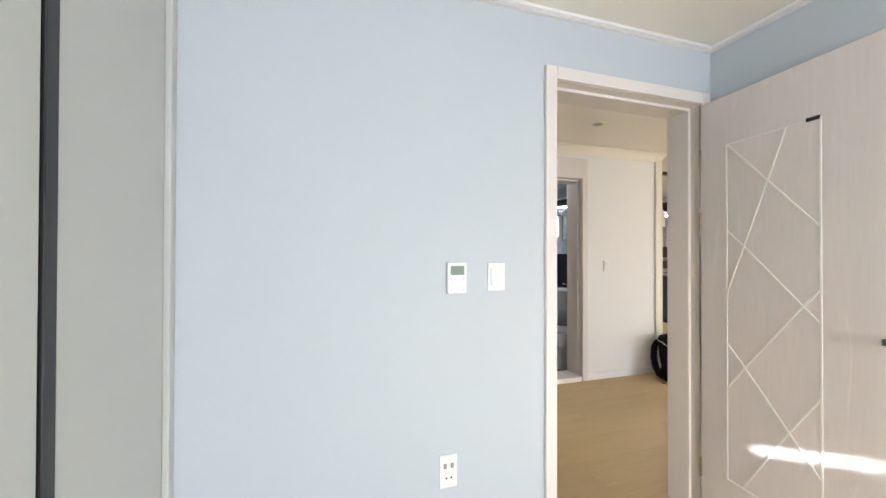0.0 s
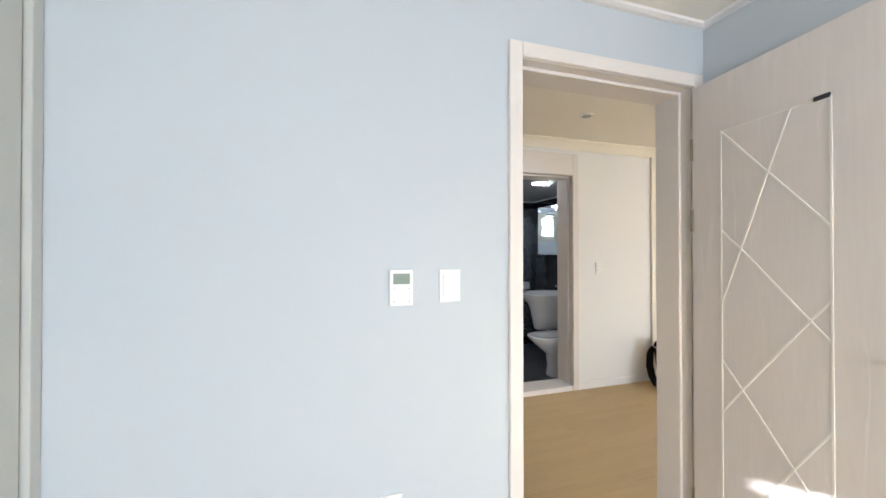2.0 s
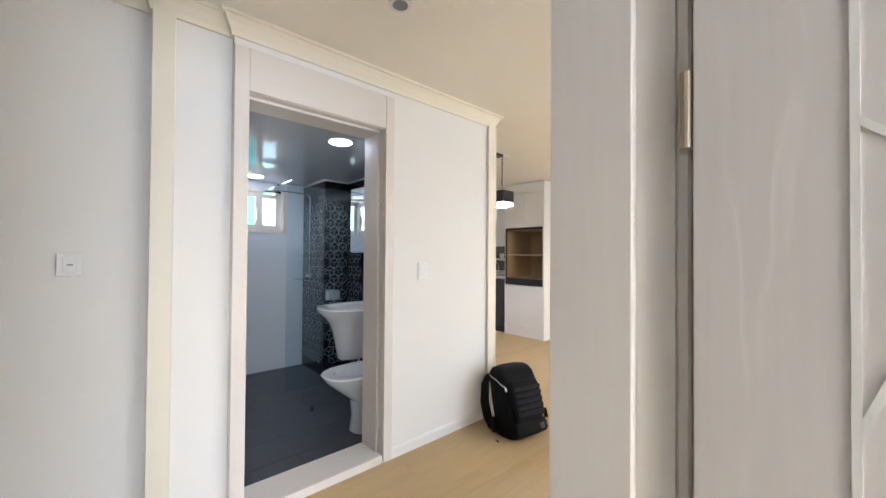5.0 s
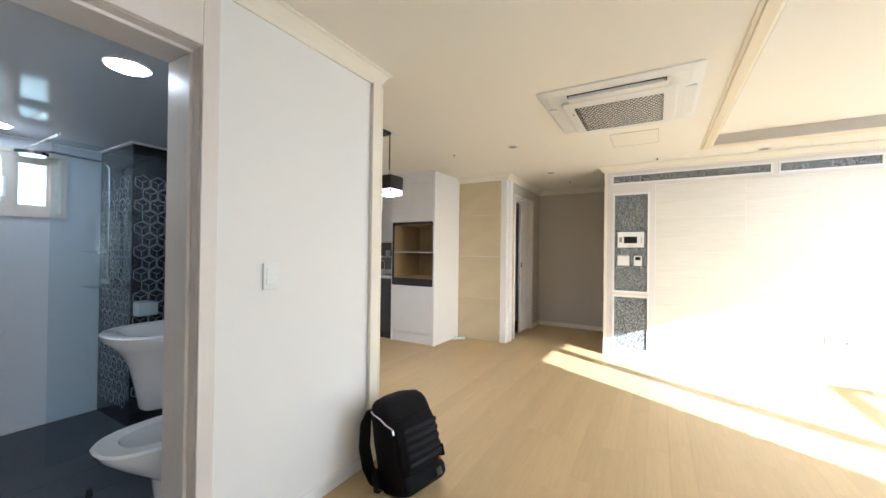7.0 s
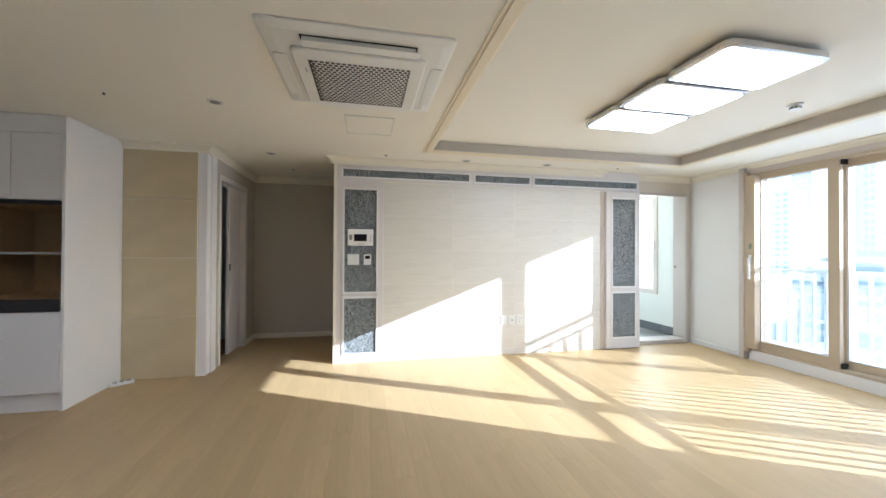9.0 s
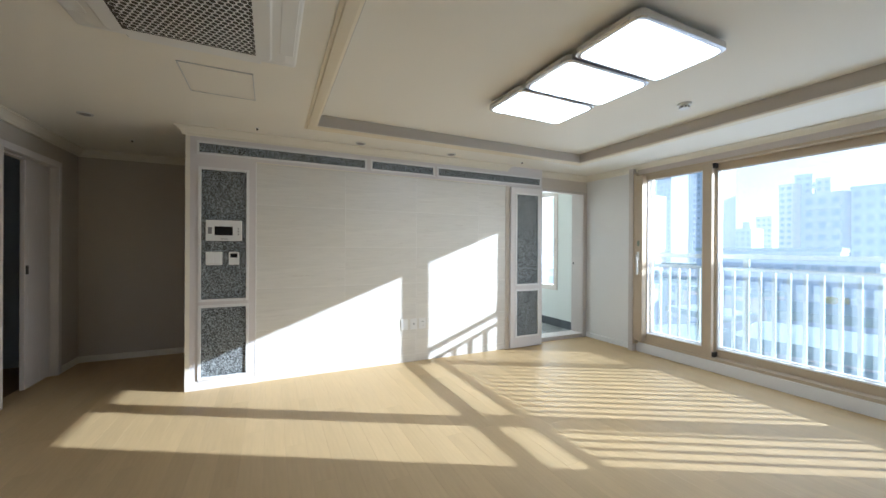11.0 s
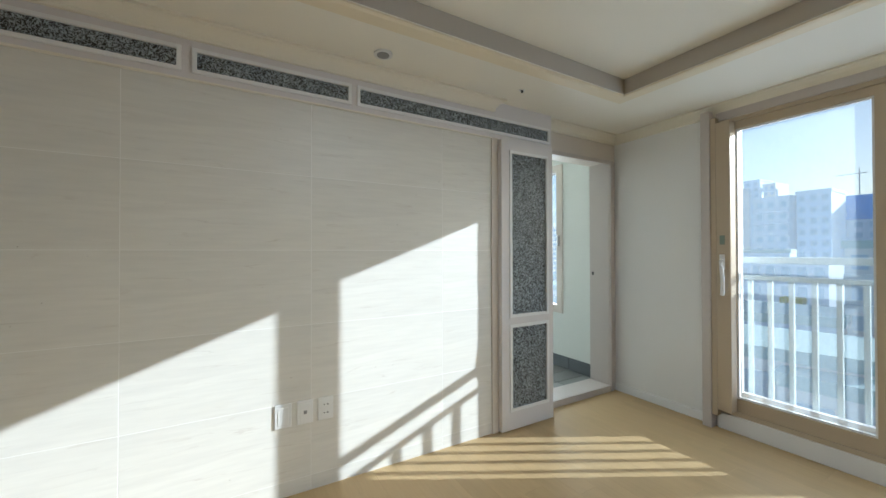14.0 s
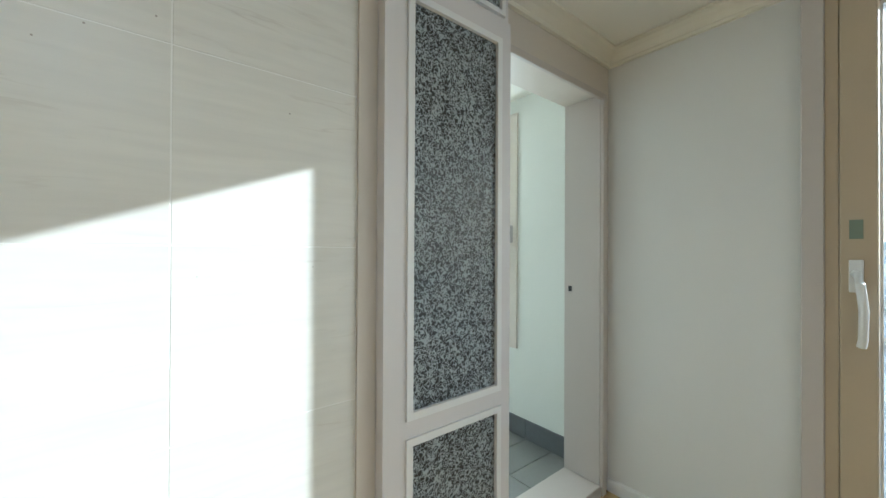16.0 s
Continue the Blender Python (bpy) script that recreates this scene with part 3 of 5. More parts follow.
# bedroom door, open against the side wall; hinge at the frame
LEAF = thing("door_1", (1.695, 1.262, 0.008), "open pale ash door with white diagonal grooves", "door")
LEAF["kind"] = "structure"
W_LEAF, H_LEAF = 0.815, 1.975
LEAF.rotation_euler = (0, 0, radians(-95.0))
part("door_leaf", box(0, W_LEAF, 0.0, 0.038, 0, H_LEAF, 0.002), DOOR_WOOD, LEAF)
GROOVES = (((0.125, 0.27), (0.125, 1.755)), ((0.467, 0.27), (0.467, 1.755)), ((0.125, 0.27), (0.467, 0.27)),
           ((0.125, 1.755), (0.467, 1.364)), ((0.361, 1.755), (0.125, 1.092)), ((0.125, 1.371), (0.201, 1.298)), ((0.201, 1.298), (0.467, 1.018)),
           ((0.467, 1.145), (0.412, 1.075)), ((0.412, 1.075), (0.203, 0.785)), ((0.203, 0.785), (0.125, 0.672)),
           ((0.125, 0.872), (0.203, 0.785)), ((0.203, 0.785), (0.467, 0.465)), ((0.467, 0.757), (0.365, 0.589)), ((0.365, 0.589), (0.19, 0.27)))
for (u0, v0), (u1, v1) in GROOVES:
    bm = bmesh.new()
    d = Vector((u1 - u0, v1 - v0)).normalized() * 0.0032
    q = [(u0 - d.y, v0 + d.x), (u0 + d.y, v0 - d.x), (u1 + d.y, v1 - d.x), (u1 - d.y, v1 + d.x)]
    loft(bm, [[(u, 0.0, v) for u, v in q], [(u, -0.0022, v) for u, v in q]])
    part("groove", bm, GROOVE, LEAF, "white inlaid groove" if (u0, v0) == (0.125, 0.27) else "")
part("groove", box(0.125, 0.425, -0.0012, 0, 1.7535, 1.7565), GROOVE, LEAF)
part("label_strip", box(0.425, 0.467, -0.003, 0, 1.750, 1.764), BLACK, LEAF, "small black strip at the groove's corner")
plate = part("handle_plate", box(0.703, 0.793, -0.009, 0, 0.972, 1.034, 0.003), BLACK, LEAF, "black rectangular handle plate")
bm = bmesh.new()
cyl(bm, (0.757, -0.028, 1.003), 0.011, 0.04, "y", 16)
bx(bm, 0.645, 0.77, -0.052, -0.036, 0.992, 1.013, 0.004, 2)
part("lever", bm, BLACK, plate, "black lever handle")
part("key_cylinder", cyl(bmesh.new(), (0.779, -0.011, 0.985), 0.007, 0.006, "y", 14), STEEL, plate)
for z in (0.25, 1.42, 1.72):
    bm = cyl(bmesh.new(), (-0.008, 0.006, z), 0.007, 0.09, "z", 12)
    bx(bm, -0.007, 0.0, 0.008, 0.034, z - 0.045, z + 0.045)
    part("hinge", bm, HINGE, LEAF, "dull brass hinge")
part("latch", box(W_LEAF, W_LEAF + 0.004, 0.012, 0.026, 0.97, 1.03), STEEL, LEAF)
part("door_stop_button", cyl(bmesh.new(), (W_LEAF + 0.006, 0.03, 1.0), 0.008, 0.012, "x", 12), STEEL, LEAF)

# bathroom door, open inwards
d = thing("door_2", (1.672, 3.25, -0.01), "open pale ash bathroom door", "door")
d["kind"] = "structure"
d.rotation_euler = (0, 0, radians(86))
part("door_leaf", box(0, 0.73, -0.036, 0, 0, 1.985, 0.002), DOOR_WOOD, d)
bm = cyl(bmesh.new(), (0.66, -0.06, 0.99), 0.010, 0.05, "y", 14)
bx(bm, 0.55, 0.67, -0.088, -0.074, 0.98, 1.0, 0.004, 2)
part("lever", bm, STEEL, d, "steel lever handle")
part("handle_plate", box(0.63, 0.69, -0.042, -0.036, 0.965, 1.015, 0.003), STEEL, d)
for z in (0.3, 1.45, 1.8):
    part("hinge", box(-0.004, 0.0, -0.034, -0.008, z - 0.05, z + 0.05), HINGE, d)

# corridor door, half slid open in front of a dim room
d = thing("door_3", (7.70, 3.41, 0.008), "half-open pale ash sliding door in the corridor", "door")
d["kind"] = "structure"
part("door_leaf", box(-0.40, 0.0, 0, 0.034, 0, 2.035, 0.002), DOOR_WOOD, d)
part("handle_plate", box(-0.39, -0.355, -0.006, 0.0, 1.02, 1.10, 0.002), BLACK, d, "black finger pull")

# ---- bedroom fittings ----
def plate_thing(name, label, category, at, w, h, normal, t=0.009, mat=None):
    """A flat plate on a wall; local x to the right, local y out of the wall, z up."""
    p = thing(name, at, label, category)
    p.rotation_euler = (0, 0, normal)
    part("plate", box(-w / 2, w / 2, 0, t, -h / 2, h / 2, 0.003, 2), mat or PLASTIC, p)
    return p


def rocker(p, x0, x1, z0, z1, t=0.009):
    part("rocker", box(x0, x1, t, t + 0.004, z0, z1, 0.0015), PLASTIC, p, "white rocker key")


def outlet_face(p, x, z, t=0.009):
    ring = part("outlet", cyl(bmesh.new(), (x, t + 0.001, z), 0.019, 0.004, "y", 24), PLASTIC, p, "round two-pin outlet")
    for s in (-0.0095, 0.0095):
        part("pin_hole", cyl(bmesh.new(), (x + s, t + 0.0034, z), 0.0035, 0.002, "y", 10), DARK, ring)


N_SOUTH, N_WEST = math.pi, math.pi / 2
th = plate_thing("thermostat", "white wall thermostat with a small grey display", "thermostat", (0.457, 1.285, 1.182), 0.076, 0.116, N_SOUTH, 0.018)
part("display", box(-0.027, 0.027, 0.018, 0.0195, 0.012, 0.046), LCD, th, "grey-green display")
part("dial", cyl(bmesh.new(), (0, 0.020, -0.022), 0.0115, 0.006, "y", 24), PLASTIC, th)
for x, z in ((-0.024, -0.002), (0.024, -0.002), (-0.024, -0.044), (0.024, -0.044)):
    part("button", cyl(bmesh.new(), (x, 0.0185, z), 0.004, 0.002, "y", 10), PALE_MARK, th)
part("dial", cyl(bmesh.new(), (0, 0.020, -0.022), 0.011, 0.005, "y", 20), PLASTIC, th)
sw = plate_thing("light_switch", "white light switch plate on the blue wall", "light switch", (0.624, 1.285, 1.184), 0.074, 0.110, N_SOUTH)
rocker(sw, -0.028, 0.022, -0.036, 0.036)
part("indicator", box(0.023, 0.027, 0.009, 0.0105, -0.034, 0.036), PALE_MARK, sw, "thin grey slot beside the rocker")
so = plate_thing("wall_socket", "white wall socket on the blue wall", "socket", (0.427, 1.285, 0.458), 0.070, 0.122, N_SOUTH)
outlet_face(so, 0, -0.022)
for x in (-0.014, 0.014):
    part("data_port", box(x - 0.006, x + 0.006, 0.009, 0.0105, 0.012, 0.030), GREY_MARK, so)
sw = plate_thing("light_switch", "white light switch plate on the hall wall", "light switch", (2.715, 3.03, 1.14), 0.074, 0.115, N_SOUTH)
rocker(sw, -0.024, 0.024, 0.002, 0.036)
rocker(sw, -0.024, 0.024, -0.036, -0.002)
sw = plate_thing("light_switch", "white switch plate beside the bathroom door", "light switch", (1.08, 3.10, 1.205), 0.074, 0.086, N_SOUTH)
rocker(sw, -0.02, 0.02, -0.028, 0.028)
part("print", box(-0.008, 0.008, 0.013, 0.0134, -0.003, 0.003), GREY_MARK, sw)

wr = thing("wardrobe", (-0.78, 0.2, 0), "built-in wardrobe with cream doors and a black grip strip", "wardrobe")
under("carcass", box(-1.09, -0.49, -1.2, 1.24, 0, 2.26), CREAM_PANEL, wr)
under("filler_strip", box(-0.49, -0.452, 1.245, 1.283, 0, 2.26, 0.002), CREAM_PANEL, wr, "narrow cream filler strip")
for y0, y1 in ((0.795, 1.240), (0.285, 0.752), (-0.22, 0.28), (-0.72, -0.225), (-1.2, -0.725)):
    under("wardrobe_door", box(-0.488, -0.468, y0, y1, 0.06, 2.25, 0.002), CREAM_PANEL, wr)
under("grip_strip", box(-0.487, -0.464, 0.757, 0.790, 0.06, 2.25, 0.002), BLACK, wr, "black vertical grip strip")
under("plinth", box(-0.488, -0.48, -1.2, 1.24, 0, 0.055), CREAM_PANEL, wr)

# ---- bathroom ----
BF, BC = -0.05, 2.03
structure("floor_bath_base", box(0.9, 3.13, 3.24, 5.45, -0.2, BF - 0.002), GREY_FILM, "dark grout bed of the bathroom floor", "floor")
structure("ceiling_bath", box(0.9, 3.13, 3.24, 5.45, BC, 2.3), BATH_CEIL, "glossy grey bathroom ceiling", "ceiling")
structure("wall_bath_west", box(0.8, 0.9, 3.24, 5.6, -0.2, 2.6), BATH_WHITE, "white tiled bathroom wall")
structure("wall_bath_back_lining", box(3.126, 3.13, 3.24, 5.45, -0.2, BC), BATH_BLACK, "black glossy bathroom wall")
structure("wall_bath_pier", box(2.86, 3.126, 4.86, 5.45, -0.2, BC), BATH_BLACK, "black tiled pier in the shower corner")
bm = bmesh.new()
for x0, x1, z0, z1 in ((0.9, 1.95, -0.2, 2.3), (2.66, 3.13, -0.2, 2.3), (1.95, 2.66, -0.2, 1.47), (1.95, 2.66, 1.95, 2.3)):
    bx(bm, x0, x1, 5.45, 5.6, z0, z1)
structure("wall_bath_north", bm, BATH_WHITE, "white tiled bathroom wall with a small window")
structure("crown_bath", sweep([(0, BC), (0.02, BC), (0.02, BC - 0.012), (0, BC - 0.012)], [(3.126, 3.24), (3.126, 4.86), (2.86, 4.86), (2.86, 5.45), (0.9, 5.45)]), WHITE, "thin white ceiling bead", "moulding")
w = thing("window_3", (2.3, 5.5, 1.47), "small beige sliding bathroom window", "window")
w["kind"] = "structure"
bm = bmesh.new()
for a in ((1.95, 1.99, 1.47, 1.95), (2.625, 2.66, 1.47, 1.95), (1.985, 2.625, 1.47, 1.505), (1.985, 2.625, 1.915, 1.95)):
    bx(bm, a[0], a[1], 5.435, 5.56, a[2], a[3])
under("window_frame", bm, PVC_LIGHT, w)
# black strip painted in for the dark slot beside the slid sash
under("dark_gap_strip", box(1.99, 2.036, 5.495, 5.50, 1.505, 1.915), BLACK, w, "black strip standing in for the dark open gap")
for x0, x1, y in ((2.035, 2.40, 5.46), (2.36, 2.625, 5.50)):
    bm = bmesh.new()
    for a in ((x0, x0 + 0.062, 1.505, 1.915), (x1 - 0.062, x1, 1.505, 1.915), (x0 + 0.062, x1 - 0.062, 1.505, 1.560), (x0 + 0.062, x1 - 0.062, 1.860, 1.915)):
        bx(bm, a[0], a[1], y, y + 0.03, a[2], a[3])
    s = under("sash", bm, PVC_LIGHT, w, "pale beige sash")
    p = under("pane", box(x0 + 0.062, x1 - 0.062, y + 0.013, y + 0.017, 1.560, 1.860), MURKY_PANE if x0 > 2.2 else PANE, s)
    p.visible_shadow = False
under("handle", box(2.34, 2.356, 5.43, 5.46, 1.60, 1.74, 0.004), WHITE, w, "white pull handle")
under("handle", box(2.0, 2.016, 5.43, 5.46, 1.60, 1.74, 0.004), WHITE, w)

for x, y in ((2.36, 3.50), (2.25, 5.15)):
    lt = thing("downlight", (x, y, BC), "round white recessed bathroom downlight, switched on", "ceiling light", "bathroom downlights")
    part("rim", cyl(bmesh.new(), (0, 0, -0.004), 0.082, 0.008, "z", 32), WHITE, lt)
    part("diffuser", cyl(bmesh.new(), (0, 0, -0.009), 0.072, 0.004, "z", 32), BATH_GLOW, lt)


def oval(cx, cy, rx, ry, z, n=24, power=2.6, cut=None):
    pts = []
    for k in range(n):
        a = 2 * math.pi * k / n
        c, s = math.cos(a), math.sin(a)
        x = cx + rx * math.copysign(abs(c) ** (2 / power), c)
        if cut is not None:
            x = min(x, cut)
        pts.append((x, cy + ry * math.copysign(abs(s) ** (2 / power), s), z))
    return pts


# wash basin: a half pedestal against the black wall
SX, SY = 2.80, 4.0
wb = thing("wash_basin", (3.12, SY, 0.45), "white ceramic wall basin with a half pedestal", "basin")
bm = bmesh.new()
loft(bm, [oval(2.84, SY, 0.222, 0.085, 0.365, cut=3.12), oval(2.84, SY, 0.235, 0.10, 0.38, cut=3.12), oval(2.84, SY, 0.252, 0.115, 0.49, cut=3.12), oval(2.84, SY, 0.272, 0.14, 0.59, cut=3.12), oval(2.83, SY, 0.285, 0.175, 0.66, cut=3.12), oval(2.81, SY, 0.305, 0.215, 0.715, cut=3.12),
          oval(2.785, SY, 0.33, 0.25, 0.765, cut=3.12), oval(2.78, SY, 0.335, 0.255, 0.795, cut=3.12), oval(2.785, SY, 0.325, 0.245, 0.805, cut=3.115), oval(2.77, SY, 0.25, 0.205, 0.80, cut=3.02), oval(2.79, SY, 0.19, 0.16, 0.72, cut=3.0), oval(2.82, SY, 0.10, 0.09, 0.685)])
under("bowl", bm, CERAMIC, wb, smooth=True)
bm = cyl(bmesh.new(), (2.80, SY, 0.335), 0.022, 0.07, "z", 16)
tube(bm, [(2.80, SY, 0.31), (2.80, SY, 0.27), (2.84, SY, 0.24), (3.12, SY, 0.24)], 0.014)
under("drain_pipe", bm, STEEL, wb, "chrome drain pipe", True)
bm = cyl(bmesh.new(), (3.04, SY, 0.85), 0.021, 0.10, "z", 20)
bx(bm, 2.90, 3.05, SY - 0.014, SY + 0.014, 0.865, 0.888, 0.006, 2)
bx(bm, 2.98, 3.07, SY - 0.012, SY + 0.012, 0.902, 0.914, 0.004, 2)
under("tap", bm, STEEL, wb, "chrome mixer tap")

# toilet
TYC = 3.585
to = thing("toilet", (2.75, TYC, BF), "white ceramic toilet with its seat and lid raised", "toilet")
bm = bmesh.new()
loft(bm, [oval(2.72, TYC, 0.21, 0.118, BF), oval(2.72, TYC, 0.195, 0.108, 0.06), oval(2.70, TYC, 0.19, 0.112, 0.18), oval(2.64, TYC, 0.25, 0.15, 0.28), oval(2.60, TYC, 0.285, 0.178, 0.35), oval(2.59, TYC, 0.295, 0.187, 0.385),
          oval(2.59, TYC, 0.285, 0.177, 0.395), oval(2.59, TYC, 0.205, 0.12, 0.39), oval(2.60, TYC, 0.16, 0.095, 0.29), oval(2.62, TYC, 0.08, 0.06, 0.23)])
under("bowl", bm, CERAMIC, to, smooth=True)
bm = bmesh.new()
outer, inner = oval(0, 0, 0.205, 0.18, 0), oval(0, 0, 0.135, 0.11, 0)
ring = lambda pts, off: [(2.812 + off + 0.10 * (x + 0.205), TYC + y, 0.428 + (x + 0.205)) for x, y, z in pts]
loft(bm, [ring(outer, 0), ring(outer, 0.016), ring(inner, 0.016), ring(inner, 0), ring(outer, 0)], cap=False)
under("seat", bm, CERAMIC, to, "raised white plastic seat", True)
under("tank", box(2.88, 3.115, TYC - 0.19, TYC + 0.19, 0.36, 0.76, 0.02, 3), CERAMIC, to, smooth=True)
bm = bmesh.new()
lid = oval(0, 0, 0.205, 0.18, 0)
loft(bm, [[(2.833 + 0.10 * (x + 0.205), TYC + y, 0.428 + (x + 0.205)) for x, y, z in lid], [(2.856 + 0.10 * (x + 0.205), TYC + y, 0.426 + (x + 0.205)) for x, y, z in lid]])
under("lid", bm, CERAMIC, to, "raised white lid", True)

mc = thing("mirror_cabinet", (3.06, 4.15, 1.25), "mirror-fronted bathroom cabinet above the basin", "cabinet")
under("body", box(3.0, 3.124, 3.78, 4.53, 1.26, 1.90, 0.003), WHITE, mc)
for y0, y1 in ((3.782, 4.15), (4.154, 4.528)):
    under("mirror_door", box(2.985, 2.998, y0, y1, 1.262, 1.898, 0.002), MIRROR, mc)

gp_ = thing("shower_screen", (2.62, 4.62, BF), "clear glass shower screen with steel clamps", "shower screen")
under("pane", box(2.39, 3.12, 4.62, 4.628, BF + 0.01, 1.90), SHOWER_GLASS, gp_).visible_shadow = False
for z in (0.15, 1.75):
    under("clamp", box(3.09, 3.125, 4.612, 4.636, z - 0.03, z + 0.03, 0.003), STEEL, gp_)
under("support_bar", tube(bmesh.new(), [(2.42, 4.624, 1.90), (2.42, 4.624, 1.93), (2.42, 5.44, 1.93)], 0.008), STEEL, gp_)

sh = thing("shower_set", (2.85, 5.2, 1.0), "chrome overhead shower with mixer and glass shelves", "shower")
bm = tube(bmesh.new(), [(2.85, 5.15, 1.0), (2.82, 5.15, 1.05), (2.82, 5.15, 1.86), (2.78, 5.15, 1.90), (2.50, 5.1, 1.90), (2.42, 5.1, 1.885)], 0.009, 10)
under("riser", bm, STEEL, sh, smooth=True)
under("shower_head", cyl(bmesh.new(), (2.40, 5.1, 1.865), 0.085, 0.02, "z", 28), STEEL, sh)
under("mixer", box(2.80, 2.858, 5.08, 5.22, 0.98, 1.02, 0.01, 2), STEEL, sh)
for z in (0.95, 1.22):
    sf = thing("glass_shelf", (2.80, 5.3, z), "small glass corner shelf with chrome brackets", "shelf", "shower shelves")
    under("board", box(2.74, 2.858, 5.18, 5.42, z, z + 0.008), SHOWER_GLASS, sf)
    for y in (5.2, 5.4):
        under("bracket", box(2.83, 2.858, y - 0.008, y + 0.008, z - 0.015, z, 0.002), STEEL, sf)
ph = thing("paper_holder", (2.90, 4.80, 0.80), "white covered paper holder on the black wall", "paper holder")
under("cover", box(2.87, 3.0, 4.77, 4.856, 0.76, 0.86, 0.012, 3), PLASTIC, ph)
under("plate", box(2.88, 2.99, 4.852, 4.859, 0.77, 0.87, 0.002), STEEL, ph)
db = thing("door_stop", (2.44, 4.12, BF), "small black rubber door stop on the floor", "door stop")
under("post", cyl(bmesh.new(), (2.44, 4.12, BF + 0.02), 0.016, 0.04, "z", 14, 0.012), BLACK, db)

# hexagon pattern laid into the black tiles
def hexes(name, parent, plane, a0, a1, z0, z1, skip=0):
    r, w_ = 0.057, 0.0042
    bm = bmesh.new()
    rows = int((z1 - z0) / (1.5 * r)) + 1
    cols = int((a1 - a0) / (math.sqrt(3) * r)) + 1
    for i in range(rows):
        for j in range(cols):
            ca, cz = a0 + math.sqrt(3) * r * (j + 0.5 * (i % 2)), z0 + 1.5 * r * i
            if ca - r < a0 - 0.03 or ca + r > a1 + 0.03 or (i == rows - 1 and (j * 7 + i) % 3 == 0):
                continue
            def bar(p, q):
                d = Vector((q[0] - p[0], q[1] - p[1])).normalized() * w_ / 2
                quad = [(p[0] - d.y, p[1] + d.x), (p[0] + d.y, p[1] - d.x), (q[0] + d.y, q[1] - d.x), (q[0] - d.y, q[1] + d.x)]
                bm.faces.new([bm.verts.new(plane(u, v)) for u, v in quad])
            pts = [(ca + r * 0.92 * math.sin(k * math.pi / 3), cz + r * 0.92 * math.cos(k * math.pi / 3)) for k in range(6)]
            for k in range(6):
                bar(pts[k], pts[(k + 1) % 6])
            for k in (1, 3, 5):
                bar((ca, cz), (ca + (pts[k][0] - ca) * 0.72, cz + (pts[k][1] - cz) * 0.72))
    ob = under(name, bm, HEX_LINE, parent, "silver hexagon inlay lines")
    ob["kind"] = "stuff"


pier = bpy.data.objects["wall_bath_pier"]
hexes("hexagon_inlay", pier, lambda u, v: (u, 4.8585, v), 2.87, 3.10, 0.12, 1.80)
hexes("hexagon_inlay", pier, lambda u, v: (2.8585, u, v), 4.88, 5.42, 0.12, 1.80)
back_wall = bpy.data.objects["wall_bath_back_lining"]
hexes("hexagon_inlay", back_wall, lambda u, v: (3.1245, u, v), 4.56, 4.86, 0.12, 1.80)

# ---- living room: wide window ----
w = thing("window_1", (4.36, -2.87, WZ0), "wide beige framed sliding window with three lights", "window")
w["kind"] = "structure"
bm = bmesh.new()
YA, YB = -2.93, -2.762
for a in ((5.935, WX1, WZ0, WZ1), (WX0, 2.775, WZ0, WZ1), (2.775, 5.935, WZ0, WZ0 + 0.045), (2.775, 5.935, WZ1 - 0.04, WZ1)):
    bx(bm, a[0], a[1], YA, YB, a[2], a[3])
bx(bm, 5.936, WX1 - 0.001, -2.762, -2.70, WZ0, WZ1)
under("window_frame", bm, PVC, w)


def sash(x0, x1, y, stile0, stile1, lo, hi, label=""):
    bm = bmesh.new()
    z0, z1 = WZ0 + 0.045, WZ1 - 0.04
    for a in ((x0, x0 + stile0, z0, z1), (x1 - stile1, x1, z0, z1), (x0 + stile0, x1 - stile1, z0, z0 + lo), (x0 + stile0, x1 - stile1, z1 - hi, z1)):
        bx(bm, a[0], a[1], y, y + 0.045, a[2], a[3])
    s = under("sash", bm, PVC, w, label)
    g = under("pane", box(x0 + stile0, x1 - stile1, y + 0.018, y + 0.024, z0 + lo, z1 - hi), GLARE_PANE, s)
    g.visible_shadow = False
    bm = bmesh.new()
    e = 0.012
    for a in ((x0 + stile0, x0 + stile0 + e, z0 + lo, z1 - hi), (x1 - stile1 - e, x1 - stile1, z0 + lo, z1 - hi), (x0 + stile0 + e, x1 - stile1 - e, z0 + lo, z0 + lo + e), (x0 + stile0 + e, x1 - stile1 - e, z1 - hi - e, z1 - hi)):
        bx(bm, a[0], a[1], y + 0.010, y + 0.032, a[2], a[3])
    under("glazing_bead", bm, WHITE, s)
    return s


s = sash(5.105, 5.935, -2.822, 0.09, 0.085, 0.09, 0.055, "inner sliding sash")
hd = under("handle", tube(bmesh.new(), [(5.895, -2.689, 1.21), (5.894, -2.665, 1.208), (5.884, -2.650, 1.175), (5.876, -2.646, 1.09), (5.878, -2.650, 0.995), (5.882, -2.656, 0.97)], 0.0125, 10), PLASTIC, s, "white curved pull handle", True)
under("stile_cover", box(5.846, 5.934, -2.777, -2.694, WZ0 + 0.046, WZ1 - 0.041, 0.004), PVC, s)
under("handle_plate", box(5.878, 5.912, -2.694, -2.685, 1.145, 1.255, 0.004, 2), PLASTIC, s)
under("lock_label", box(5.879, 5.911, -2.694, -2.692, 1.325, 1.39), LCD, s, "small green lock label")
sash(3.55, 5.15, -2.90, 0.06, 0.05, 0.075, 0.07, "fixed middle light")
sash(2.775, 3.60, -2.822, 0.085, 0.09, 0.09, 0.055, "inner sliding sash")
bm = bmesh.new()
